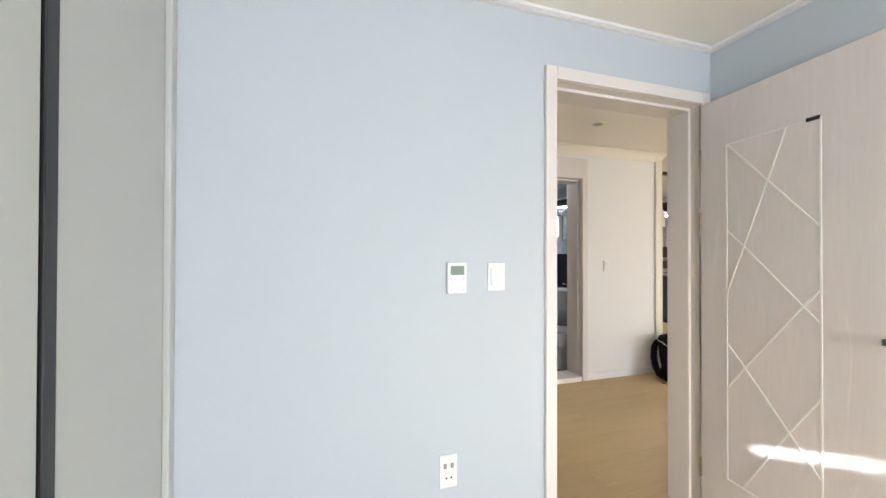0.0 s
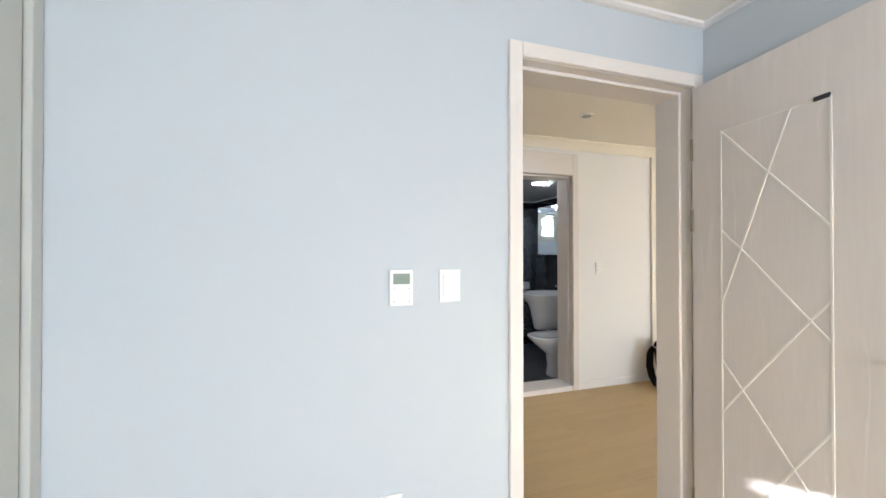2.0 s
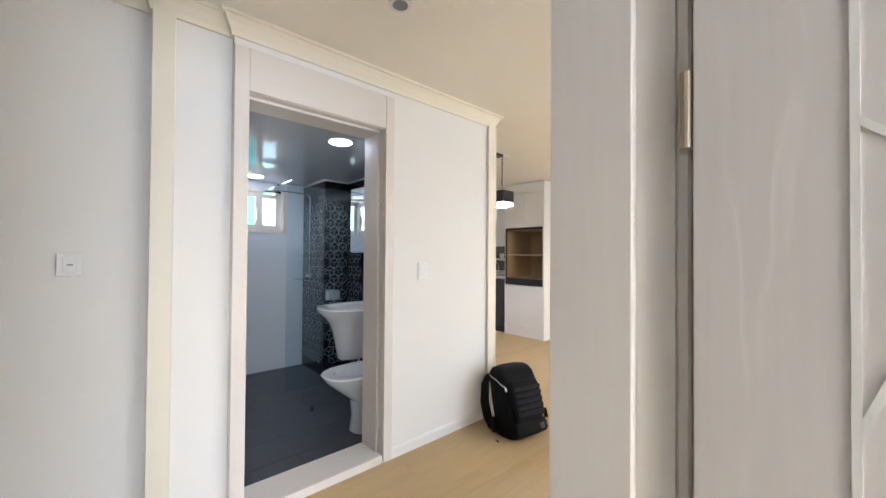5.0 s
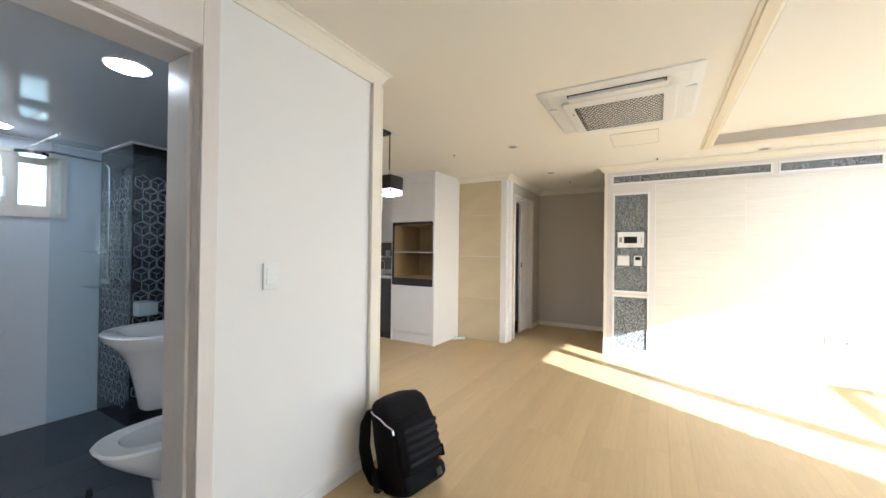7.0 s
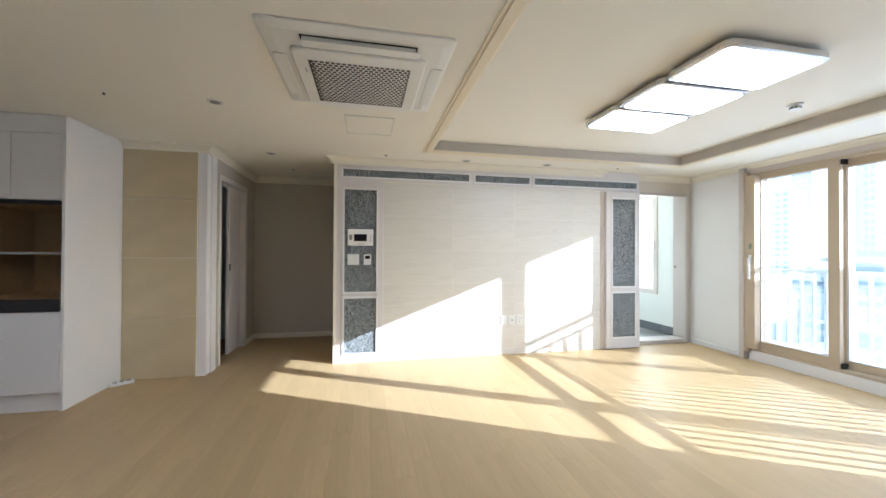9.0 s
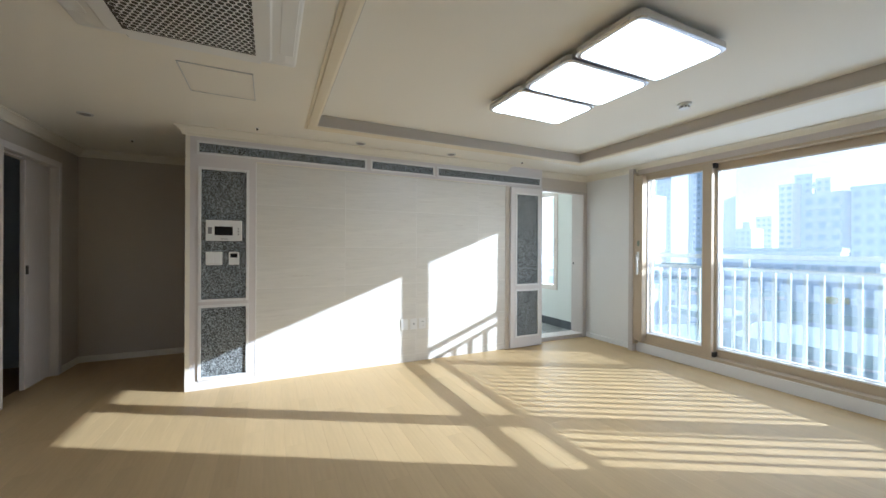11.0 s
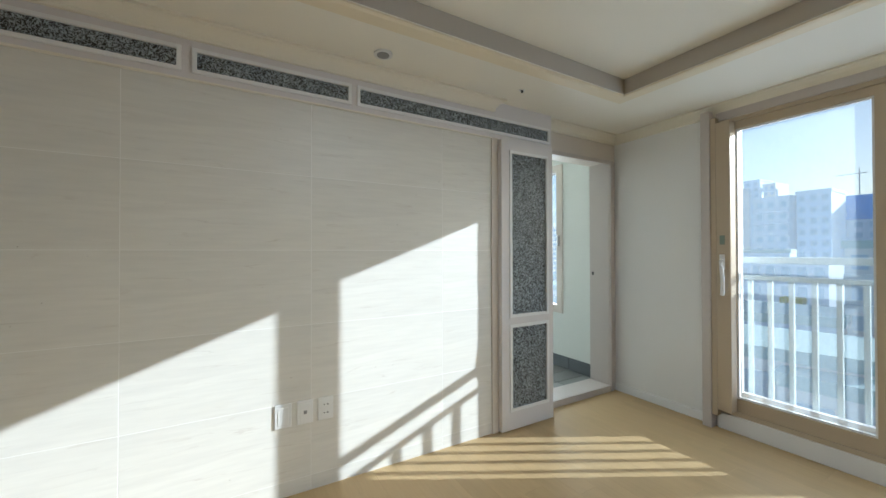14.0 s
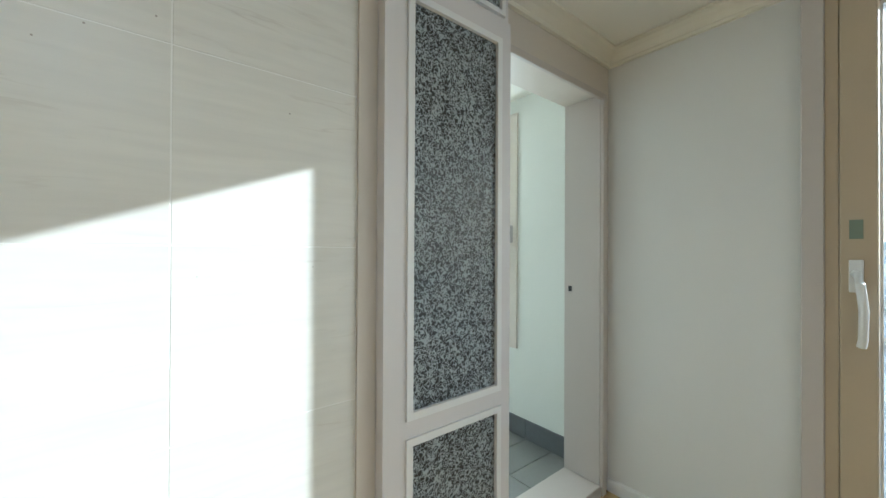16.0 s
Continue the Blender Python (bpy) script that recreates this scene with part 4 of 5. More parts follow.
for a in ((5.88, WX1, WZ0, WZ1), (5.10, 5.18, WZ0 + 0.14, WZ1 - 0.06), (WX0, 2.86, WZ0, WZ1), (3.44, 3.56, WZ0 + 0.14, WZ1 - 0.06), (2.86, 5.88, WZ0, WZ0 + 0.14), (2.86, 5.88, WZ1 - 0.06, WZ1)):
    bx(bm, a[0], a[1], -2.972, -2.935, a[2], a[3])
under("outer_frame", bm, WHITE, w, "white outer frame of the double window")
for z in (WZ0 + 0.047, WZ1 - 0.09):
    under("bumper", box(5.082, 5.103, -2.85, -2.79, z, z + 0.05), BLACK, w, "black rubber bumper")
cs = thing("window_casing", (4.36, -2.77, 0), "pale wooden casing round the wide window", "casing")
cs["kind"] = "structure"
under("side_board", box(WX1, 6.03, -2.768, -2.69, 0.0, 2.30, 0.003), SHADED_CASING, cs)
under("side_board", box(2.66, WX0 + 0.015, -2.768, -2.748, 0.0, 2.30, 0.003), SHADED_CASING, cs)
under("head_board", box(WX0 + 0.015, WX1 - 0.015, -2.768, -2.748, WZ1 - 0.015, 2.30, 0.003), SHADED_CASING, cs)
under("apron_board", box(WX0 + 0.015, WX1 - 0.015, -2.768, -2.748, 0.0, WZ0 + 0.015, 0.003), WHITE, cs)

# balcony rail outside
RY = -3.10
rl = thing("balcony_railing", (4.3, RY, 0.05), "white painted steel safety railing outside the window", "railing")
under("top_rail", box(1.95, 6.6, RY - 0.022, RY + 0.022, 1.185, 1.235, 0.006), RAIL, rl)
under("mid_rail", box(1.95, 6.6, RY - 0.018, RY + 0.018, 1.06, 1.095, 0.004), RAIL, rl)
under("bottom_rail", box(1.95, 6.6, RY - 0.018, RY + 0.018, 0.06, 0.095, 0.004), RAIL, rl)
x = 2.106
k = 0
while x < 6.55:
    wide = k % 12 == 0
    under("post" if wide else "baluster", box(x - (0.026 if wide else 0.0135), x + (0.026 if wide else 0.0135), RY - 0.014, RY + 0.014, 0.095, 1.185 if wide else 1.06), RAIL, rl)
    x += 0.118
    k += 1
for x in (2.0, 6.5):
    under("bracket", box(x - 0.015, x + 0.015, RY, -2.968, 1.19, 1.22), RAIL, rl)
    under("bracket", box(x - 0.015, x + 0.015, RY, -2.968, 0.065, 0.09), RAIL, rl)

# ---- television wall: panels, grilles, tiles ----
def frame_bars(bm, x0, x1, y0, y1, z0, z1, w_):
    bx(bm, x0, x1, y0, y0 + w_, z0, z1)
    bx(bm, x0, x1, y1 - w_, y1, z0, z1)
    bx(bm, x0, x1, y0 + w_, y1 - w_, z0, z0 + w_)
    bx(bm, x0, x1, y0 + w_, y1 - w_, z1 - w_, z1)
    return bm


tvw = bpy.data.objects["wall_television"]
pn = thing("wall_panel", (6.69, 1.835, 0), "white wall panel with two grey strand-glass fields", "wall panel")
bm = bmesh.new()
for y0, y1, z0, z1 in ((1.578, 1.652, 0, 2.085), (2.012, 2.095, 0, 2.085), (1.652, 2.012, 0, 0.108), (1.652, 2.012, 0.736, 0.808), (1.652, 2.012, 1.98, 2.085)):
    bx(bm, 6.69, 6.705, y0, y1, z0, z1)
under("board", bm, PANEL_BOARD, pn)
for z0, z1 in ((0.088, 0.756), (0.788, 2.0)):
    f = under("field_frame", frame_bars(bmesh.new(), 6.678, 6.692, 1.632, 2.032, z0, z1, 0.022), WHITE, pn, "raised white frame")
    under("field", box(6.694, 6.703, 1.653, 2.011, z0 + 0.021, z1 - 0.021), FIBRE, pn, "grey crushed strand field")
band = thing("wall_band", (6.69, 0.1, 2.09), "white top band with three grey strand grilles", "wall panel")
bm = bmesh.new()
for y0, y1 in ((2.04, 2.095), (0.478, 0.530), (-0.302, -0.26), (-1.845, -1.815)):
    bx(bm, 6.688, 6.705, y0, y1, 2.085, H)
for y0, y1 in ((0.530, 2.04), (-0.26, 0.478), (-1.815, -0.302)):
    bx(bm, 6.688, 6.705, y0, y1, 2.085, 2.128)
    bx(bm, 6.688, 6.705, y0, y1, 2.213, H)
under("board", bm, PANEL_BOARD, band)
for y0, y1 in ((0.525, 2.045), (-0.265, 0.483), (-1.82, -0.297)):
    under("grille_frame", frame_bars(bmesh.new(), 6.677, 6.69, y0, y1, 2.112, 2.229, 0.018), WHITE, band)
    under("grille", box(6.692, 6.702, y0 + 0.017, y1 - 0.017, 2.129, 2.212), FIBRE, band, "grey crushed strand field")

structure("tile_bead", box(6.688, 6.7, 1.570, 1.5765, 0, 2.0845, 0.001), WHITE, "thin white bead beside the stone tiles", "trim")
structure("tile_bead_top", box(6.684, 6.7, -1.264, 1.572, 2.076, 2.0845, 0.002), TRIM, "thin cream bead above the stone tiles", "trim")

mn = thing("door_phone", (6.69, 1.83, 1.43), "white wall-mounted video door phone with a dark screen", "door phone")
under("case", box(6.662, 6.694, 1.689, 1.974, 1.337, 1.525, 0.006, 2), PLASTIC, mn)
under("screen", box(6.660, 6.664, 1.762, 1.905, 1.388, 1.468), SCREEN, mn, "dark screen")
under("speaker", box(6.660, 6.663, 1.925, 1.955, 1.40, 1.46), GREY_MARK, mn)
for z in (1.40, 1.425, 1.45):
    under("button", box(6.660, 6.663, 1.712, 1.724, z - 0.006, z + 0.006), GREY_MARK, mn)
under("mark", box(6.660, 6.663, 1.80, 1.86, 1.352, 1.357), GREY_MARK, mn)
sw = plate_thing("light_switch", "wide white light switch under the door phone", "light switch", (6.694, 1.911, 1.178), 0.130, 0.121, N_WEST)
rocker(sw, -0.052, -0.001, -0.046, 0.046)
rocker(sw, 0.001, 0.052, -0.046, 0.046)
th = plate_thing("thermostat", "white wall thermostat with a small dark display", "thermostat", (6.694, 1.753, 1.178), 0.085, 0.119, N_WEST, 0.018)
part("display", box(-0.028, 0.028, 0.018, 0.0195, 0.008, 0.045), SCREEN, th, "dark display")
part("dial", cyl(bmesh.new(), (0, 0.020, -0.024), 0.013, 0.006, "y", 24), PLASTIC, th)
for n_, y in enumerate((0.088, -0.020, -0.127)):
    so = plate_thing("wall_socket", ("blank white cover plate on the tiled wall", "white data socket on the tiled wall", "white double power socket on the tiled wall")[n_], "socket", (6.70, y, 0.424), 0.082, 0.122, N_WEST)
    if n_ == 0:
        part("cover", box(-0.026, 0.026, 0.009, 0.012, -0.045, 0.045, 0.001), PLASTIC, so)
    elif n_ == 1:
        part("cover", box(-0.026, 0.026, 0.009, 0.012, -0.045, 0.045, 0.001), PLASTIC, so)
        part("port", box(-0.008, 0.008, 0.012, 0.0135, -0.008, 0.010), GREY_MARK, so)
    else:
        part("cover", box(-0.026, 0.026, 0.009, 0.011, -0.045, 0.045, 0.001), PLASTIC, so)
        outlet_face(so, 0, 0.022, 0.011)
        outlet_face(so, 0, -0.022, 0.011)

# sliding panel beside the balcony doorway
sp = thing("sliding_panel", (6.665, -1.57, 0), "white sliding door panel with two grey strand-glass fields", "sliding door")
bm = bmesh.new()
for y0, y1, z0, z1 in ((-1.815, -1.748, 0.012, 2.07), (-1.408, -1.318, 0.012, 2.07), (-1.748, -1.408, 0.012, 0.158), (-1.748, -1.408, 0.738, 0.828), (-1.748, -1.408, 1.98, 2.07)):
    bx(bm, 6.650, 6.688, y0, y1, z0, z1)
under("leaf_frame", bm, PANEL_BOARD, sp)
for z0, z1 in ((0.140, 0.757), (0.808, 2.0)):
    under("field_frame", frame_bars(bmesh.new(), 6.643, 6.653, -1.767, -1.389, z0, z1, 0.021), WHITE, sp, "raised white frame")
    under("field", box(6.657, 6.668, -1.749, -1.407, z0 + 0.018, z1 - 0.018), FIBRE, sp, "grey crushed strand glass")
# beige strip whose colour stands for the shade in the recess
structure("recess_shade_strip", box(6.69, 6.705, -1.318, -1.264, 0, 2.085), PVC_LIGHT, "tan strip standing in for the shaded recess beside the tiles", "trim")
structure("panel_backing", box(6.70, 6.785, -1.86, -1.32, 0.0, 2.105), WHITE, "white backing of the sliding panel", "trim")
fr = thing("balcony_door_frame", (6.79, -2.27, 0), "pale frame of the balcony doorway with a black latch hole", "door frame")
fr["kind"] = "structure"
under("jamb", box(6.772, 6.79, -2.725, -2.687, 0, 2.11, 0.003), SHADED_CASING, fr)
under("lintel", box(6.772, 6.79, -2.687, -1.86, 2.075, 2.11, 0.003), SHADED_CASING, fr)
under("latch_hole", box(6.955, 6.975, -2.687, -2.683, 1.055, 1.085), BLACK, fr, "black latch hole")

# balcony beyond
structure("wall_balcony_south_low", box(7.0, 9.0, -3.0, -2.85, -0.1, 0.60), BALCONY_WALL, "pale green painted balcony wall below the window")
structure("wall_balcony_south_side", box(7.0, 7.48, -3.0, -2.85, 0.60, 2.6), BALCONY_WALL, "pale green painted balcony wall")
structure("wall_balcony_south_top", box(7.48, 9.0, -3.0, -2.85, 2.25, 2.6), BALCONY_WALL, "pale green painted wall above the balcony window")
structure("wall_balcony_east", box(8.6, 8.7, -2.85, 1.9, -0.1, 2.6), BALCONY_WALL, "pale green painted balcony end wall")
structure("wall_balcony_north", box(7.0, 8.6, 0.4, 0.5, -0.1, 2.6), BALCONY_WALL, "pale green painted balcony wall")
structure("ceiling_balcony", box(7.0, 8.6, -2.85, 0.4, 2.35, 2.6), CEIL, "white balcony ceiling", "ceiling")
structure("floor_balcony_base", box(6.87, 8.6, -2.85, 0.4, -0.2, -0.008), GROUT, "grout bed of the balcony floor", "floor")
w = thing("window_4", (8.1, -2.9, 0.6), "beige framed balcony window with a lever handle", "window")
w["kind"] = "structure"
bm = bmesh.new()
for a in ((7.48, 7.56, 0.60, 2.25), (8.5, 8.58, 0.60, 2.25), (7.56, 8.5, 0.60, 0.68), (7.56, 8.5, 2.17, 2.25)):
    bx(bm, a[0], a[1], -2.94, -2.835, a[2], a[3])
under("window_frame", bm, PVC_LIGHT, w)
under("handle", box(7.51, 7.53, -2.835, -2.80, 1.34, 1.46, 0.004), SILVER, w, "grey lever handle")
under("pane", box(7.56, 8.5, -2.895, -2.889, 0.68, 2.17), GLARE_PANE, w).visible_shadow = False

# ---- ceiling things ----
ac = thing("air_conditioner", (4.64, 1.80, H), "white four-way ceiling air conditioner with a honeycomb grille", "air conditioner")


def rounded(cx, cy, hx, hy, r, z, n=6):
    pts = []
    for sx, sy, a0 in ((1, 1, 0), (-1, 1, 90), (-1, -1, 180), (1, -1, 270)):
        for k in range(n + 1):
            a = radians(a0 + 90 * k / n)
            pts.append((cx + sx * (hx - r) + r * math.cos(a), cy + sy * (hy - r) + r * math.sin(a), z))
    return pts


bm = bmesh.new()
loft(bm, [rounded(0, 0, 0.48, 0.48, 0.03, 0.0), rounded(0, 0, 0.48, 0.48, 0.03, -0.008), rounded(0, 0, 0.472, 0.472, 0.03, -0.012), rounded(0, 0, 0.42, 0.42, 0.03, -0.022)])
part("panel", bm, PLASTIC, ac)
bm = bmesh.new()
loft(bm, [rounded(0.06, 0, 0.355, 0.355, 0.05, -0.021), rounded(0.06, 0, 0.355, 0.355, 0.05, -0.036), rounded(0.06, 0, 0.345, 0.345, 0.05, -0.041)])
inner = part("intake_panel", bm, PLASTIC, ac, "raised square intake panel")
for axis, s in (("x", -1), ("x", 1), ("y", -1), ("y", 1)):
    slot, vane = bmesh.new(), bmesh.new()
    if axis == "x":
        c = -0.355 if s < 0 else 0.447
        bx(slot, c - (0.042 if s < 0 else 0.02), c + (0.042 if s < 0 else 0.02), -0.29, 0.29, -0.0235, -0.02)
        bx(vane, c - 0.034, c + 0.030, -0.30, 0.285, -0.026 - (0.021 if s < 0 else 0), -0.021 - (0.021 if s < 0 else 0), 0.002)
        if s < 0:
            bx(vane, c - 0.030, c - 0.022, -0.28, 0.28, -0.045, -0.02)
    else:
        bx(slot, -0.20, 0.32, s * 0.425 - 0.025, s * 0.425 + 0.025, -0.0225, -0.02)
        bx(vane, -0.195, 0.315, s * 0.425 - 0.034, s * 0.425 + 0.034, -0.0255, -0.021, 0.002)
    part("slot", slot, DARK if (axis, s) == ("x", -1) else PALE_MARK, ac, "dark air slot" if (axis, s) == ("x", -1) else "closed air slot")
    part("vane", vane, PLASTIC, ac)
GX0, GX1, GY0, GY1 = -0.19, 0.35, -0.277, 0.277
back_plate = part("grille_back", box(GX0, GX1, GY0, GY1, -0.0425, -0.0405), BLACK, ac, "dark grille opening")
bm = bmesh.new()
r = 0.017
for i in range(int((GX1 - GX0) / (1.5 * r)) + 1):
    for j in range(int((GY1 - GY0) / (math.sqrt(3) * r))):
        cx, cy = GX0 + 0.006 + 1.5 * r * i, GY0 + 0.014 + math.sqrt(3) * r * (j + 0.5 * (i % 2))
        if cy > GY1 - 0.008 or cx > GX1 - 0.004:
            continue
        ring_o = [bm.verts.new((cx + r * math.cos(k * math.pi / 3), cy + r * math.sin(k * math.pi / 3), -0.0435)) for k in range(6)]
        ring_i = [bm.verts.new((cx + r * 0.76 * math.cos(k * math.pi / 3), cy + r * 0.76 * math.sin(k * math.pi / 3), -0.0435)) for k in range(6)]
        for k in range(6):
            bm.faces.new((ring_o[k], ring_o[(k + 1) % 6], ring_i[(k + 1) % 6], ring_i[k]))
part("honeycomb", bm, PLASTIC, ac, "white honeycomb grille")["kind"] = "stuff"
part("mark", box(-0.10, -0.05, 0.30, 0.306, -0.0425, -0.041), GREY_MARK, ac)

lp = thing("ceiling_lamp", (4.62, -0.46, TZ), "flat white three-panel ceiling lamp with silver corners, switched on", "ceiling light")
part("back_plate", box(-0.55, 0.55, -0.26, 0.26, -0.035, 0.0), SILVER, lp)
for k in range(3):
    cx = (k - 1) * 0.452
    bm = bmesh.new()
    loft(bm, [rounded(cx, 0, 0.212, 0.355, 0.045, -0.030), rounded(cx, 0, 0.215, 0.358, 0.045, -0.036), rounded(cx, 0, 0.215, 0.358, 0.045, -0.068), rounded(cx, 0, 0.209, 0.352, 0.045, -0.073)])
    u = part("lamp_panel", bm, SILVER, lp, "silver-edged lamp panel")
    bm = bmesh.new()
    loft(bm, [rounded(cx, 0, 0.193, 0.336, 0.04, -0.0735), rounded(cx, 0, 0.188, 0.331, 0.04, -0.078)])
    part("diffuser", bm, LAMP_GLOW, u, "glowing white diffuser")
    for sy in (-1, 1):
        part("end_clip", box(cx - 0.15, cx + 0.15, sy * 0.359 - 0.004, sy * 0.359 + 0.004, -0.065, -0.045, 0.002), SILVER, u, "silver end clip")


def ceiling_disc(name, label, category, at, radius, depth, mat, group="", lens=None):
    d = thing(name, at, label, category, group)
    bm = cyl(bmesh.new(), (0, 0, -depth / 2), radius, depth, "z", 28)
    part("rim", bm, mat, d)
    part("lens", cyl(bmesh.new(), (0, 0, -depth - 0.001), radius * 0.66, 0.003, "z", 24), lens or GLOSS_WHITE, d)
    return d


for x, y in ((5.27, 2.83), (6.665, 2.79), (6.51, 0.63), (6.485, -0.38), (2.11, 2.44)):
    ceiling_disc("downlight", "small white recessed downlight, switched off", "ceiling light", (x, y, H), 0.05, 0.008, GLOSS_WHITE, "living room downlights", GREY_MARK)
for x, y in ((5.27, 3.51), (6.46, 1.56), (6.45, -1.33), (7.43, 2.70)):
    d = thing("sprinkler", (x, y, H), "small sprinkler head in the ceiling", "sprinkler", "sprinkler heads")
    part("rose", cyl(bmesh.new(), (0, 0, -0.002), 0.022, 0.004, "z", 18), PLASTIC, d)
    part("head", cyl(bmesh.new(), (0, 0, -0.010), 0.008, 0.014, "z", 12), BLACK, d)
sd = ceiling_disc("smoke_detector", "round white smoke detector on the ceiling", "smoke detector", (4.63, -1.53, TZ), 0.05, 0.016, PLASTIC)
part("chamber", cyl(bmesh.new(), (0, 0, -0.030), 0.036, 0.022, "z", 20, 0.030), PLASTIC, sd)
for k in range(8):
    a = k * math.pi / 4
    part("vent", box(-0.007, 0.007, -0.002, 0.002, -0.036, -0.026), BLACK, sd).matrix_basis = Matrix.Rotation(a, 4, "Z") @ Matrix.Translation((0, 0.034, 0))
ht = thing("ceiling_hatch", (5.55, 1.745, H), "flat white service hatch in the ceiling", "hatch")
part("lid", box(-0.21, 0.21, -0.175, 0.175, -0.004, 0.0), CEIL, ht)
part("rim", frame_bars(bmesh.new(), 0, 0.005, -0.195, 0.195, -0.22, 0.22, 0.005), PALE_MARK, ht).matrix_basis = Matrix.Translation((0, 0, -0.005)) @ Matrix.Rotation(radians(90), 4, "Y") @ Matrix.Translation((-0.005, 0, 0))

# ---- kitchen ----
KX = 5.83
tc = thing("tall_cabinet", (6.15, 4.45, 0), "tall white kitchen cabinet with an empty brown oven niche", "cabinet")
under("side_panel", box(KX, 6.528, 4.100, 4.124, 0, 2.335, 0.002), WHITE, tc, "white end panel")
under("side_panel", box(KX + 0.005, 6.528, 4.80, 4.818, 0, 2.335), WHITE, tc)
under("back_board", box(6.50, 6.52, 4.124, 4.80, 0.78, 1.66), OVEN_INSIDE, tc)
under("niche_floor", box(KX + 0.02, 6.50, 4.124, 4.80, 0.86, 0.885), OVEN_INSIDE, tc)
under("niche_top", box(KX + 0.02, 6.50, 4.124, 4.80, 1.63, 1.655), OVEN_INSIDE, tc)
under("niche_side", box(KX + 0.02, 6.50, 4.125, 4.135, 0.885, 1.63), OVEN_INSIDE, tc)
under("niche_side", box(KX + 0.02, 6.50, 4.79, 4.80, 0.885, 1.63), OVEN_INSIDE, tc)
under("shelf", box(KX + 0.02, 6.50, 4.135, 4.79, 1.235, 1.253), OVEN_INSIDE, tc)
under("shelf_edge", box(KX + 0.008, KX + 0.02, 4.128, 4.796, 1.236, 1.252), STEEL, tc, "steel shelf edge")
under("trim_bar", box(KX - 0.008, KX + 0.02, 4.126, 4.798, 1.625, 1.66, 0.004), BLACK, tc, "black niche trim")
under("trim_bar", box(KX - 0.012, KX + 0.02, 4.126, 4.798, 0.785, 0.885, 0.004), BLACK, tc, "black niche trim")
under("trim_bar", box(KX - 0.004, KX + 0.02, 4.78, 4.798, 0.885, 1.625), BLACK, tc)
under("lower_door", box(KX, KX + 0.02, 4.126, 4.798, 0.145, 0.78, 0.002), WHITE, tc)
for y0, y1 in ((4.126, 4.46), (4.464, 4.798)):
    under("upper_door", box(KX, KX + 0.02, y0, y1, 1.665, 2.185, 0.002), WHITE, tc)
under("filler", box(KX + 0.004, KX + 0.02, 4.126, 4.798, 2.19, 2.335), WHITE, tc)
under("plinth", box(KX + 0.03, KX + 0.045, 4.126, 4.798, 0, 0.14), WHITE, tc)
y = 4.822
for k in range(3):
    bc = thing("base_cabinet", (6.15, y + 0.26, 0), "dark charcoal kitchen base cabinet", "cabinet", "kitchen base cabinets")
    under("carcass", box(KX + 0.03, 6.52, y, y + 0.518, 0.10, 0.86), GREY_FILM, bc)
    under("cabinet_door", box(KX + 0.008, KX + 0.028, y + 0.002, y + 0.516, 0.105, 0.845, 0.002), GREY_FILM, bc)
    under("plinth", box(KX + 0.06, KX + 0.075, y, y + 0.518, 0, 0.098), BLACK, bc)
    uc = thing("wall_cabinet", (6.35, y + 0.26, 1.40), "white gloss kitchen wall cabinet", "cabinet", "kitchen wall cabinets")
    under("carcass", box(6.18, 6.52, y, y + 0.518, 1.40, 2.18), WHITE, uc)
    under("cabinet_door", box(6.158, 6.178, y + 0.002, y + 0.516, 1.395, 2.18, 0.002), GLOSS_WHITE, uc)
    y += 0.52
structure("kitchen_filler", box(6.18, 6.52, 4.82, 6.38, 2.185, 2.335), WHITE, "white filler above the wall cabinets", "trim")
ct = thing("worktop", (6.17, 5.6, 0.86), "pale stone kitchen worktop", "worktop")
under("slab", box(KX, 6.525, 4.822, 6.38, 0.862, 0.905, 0.004), COUNTER, ct)
under("upstand", box(6.50, 6.525, 4.822, 6.38, 0.905, 0.955), COUNTER, ct)
structure("backsplash", box(6.516, 6.528, 4.822, 6.38, 0.955, 1.395), BACKSPLASH, "glossy brown kitchen splashback", "backsplash")
sk = thing("kitchen_sink", (6.15, 5.40, 0.90), "steel kitchen sink with an arched tap", "sink")
bm = bmesh.new()
loft(bm, [rounded(6.16, 5.42, 0.20, 0.36, 0.05, 0.906), rounded(6.16, 5.42, 0.20, 0.36, 0.05, 0.912), rounded(6.16, 5.42, 0.17, 0.33, 0.05, 0.912), rounded(6.16, 5.42, 0.16, 0.32, 0.05, 0.76)])
under("basin", bm, STEEL, sk)
pts = [(6.42, 5.42, 0.905), (6.42, 5.42, 1.04)] + [(6.42 - 0.10 + 0.10 * math.cos(a), 5.42 + 0.05 * (1 - math.cos(a)) * 1.2, 1.04 + 0.085 * math.sin(a)) for a in [math.pi * k / 8 for k in range(1, 9)]] + [(6.22, 5.54, 1.0)]
under("tap", tube(bmesh.new(), pts, 0.011, 10), STEEL, sk, "arched chrome tap", True)
bm = cyl(bmesh.new(), (6.42, 5.42, 0.935), 0.022, 0.06, "z", 18)
bx(bm, 6.36, 6.43, 5.355, 5.37, 0.95, 0.965, 0.004)
under("lever", bm, STEEL, sk)
dr = thing("dish_rack", (6.42, 5.55, 1.10), "white wall rack over the sink", "rack")
under("shelf", box(6.33, 6.515, 5.1, 5.95, 1.155, 1.175, 0.003), WHITE, dr)
under("rail", tube(bmesh.new(), [(6.515, 5.1, 1.145), (6.34, 5.1, 1.145), (6.34, 5.95, 1.145), (6.515, 5.95, 1.145)], 0.006), STEEL, dr)
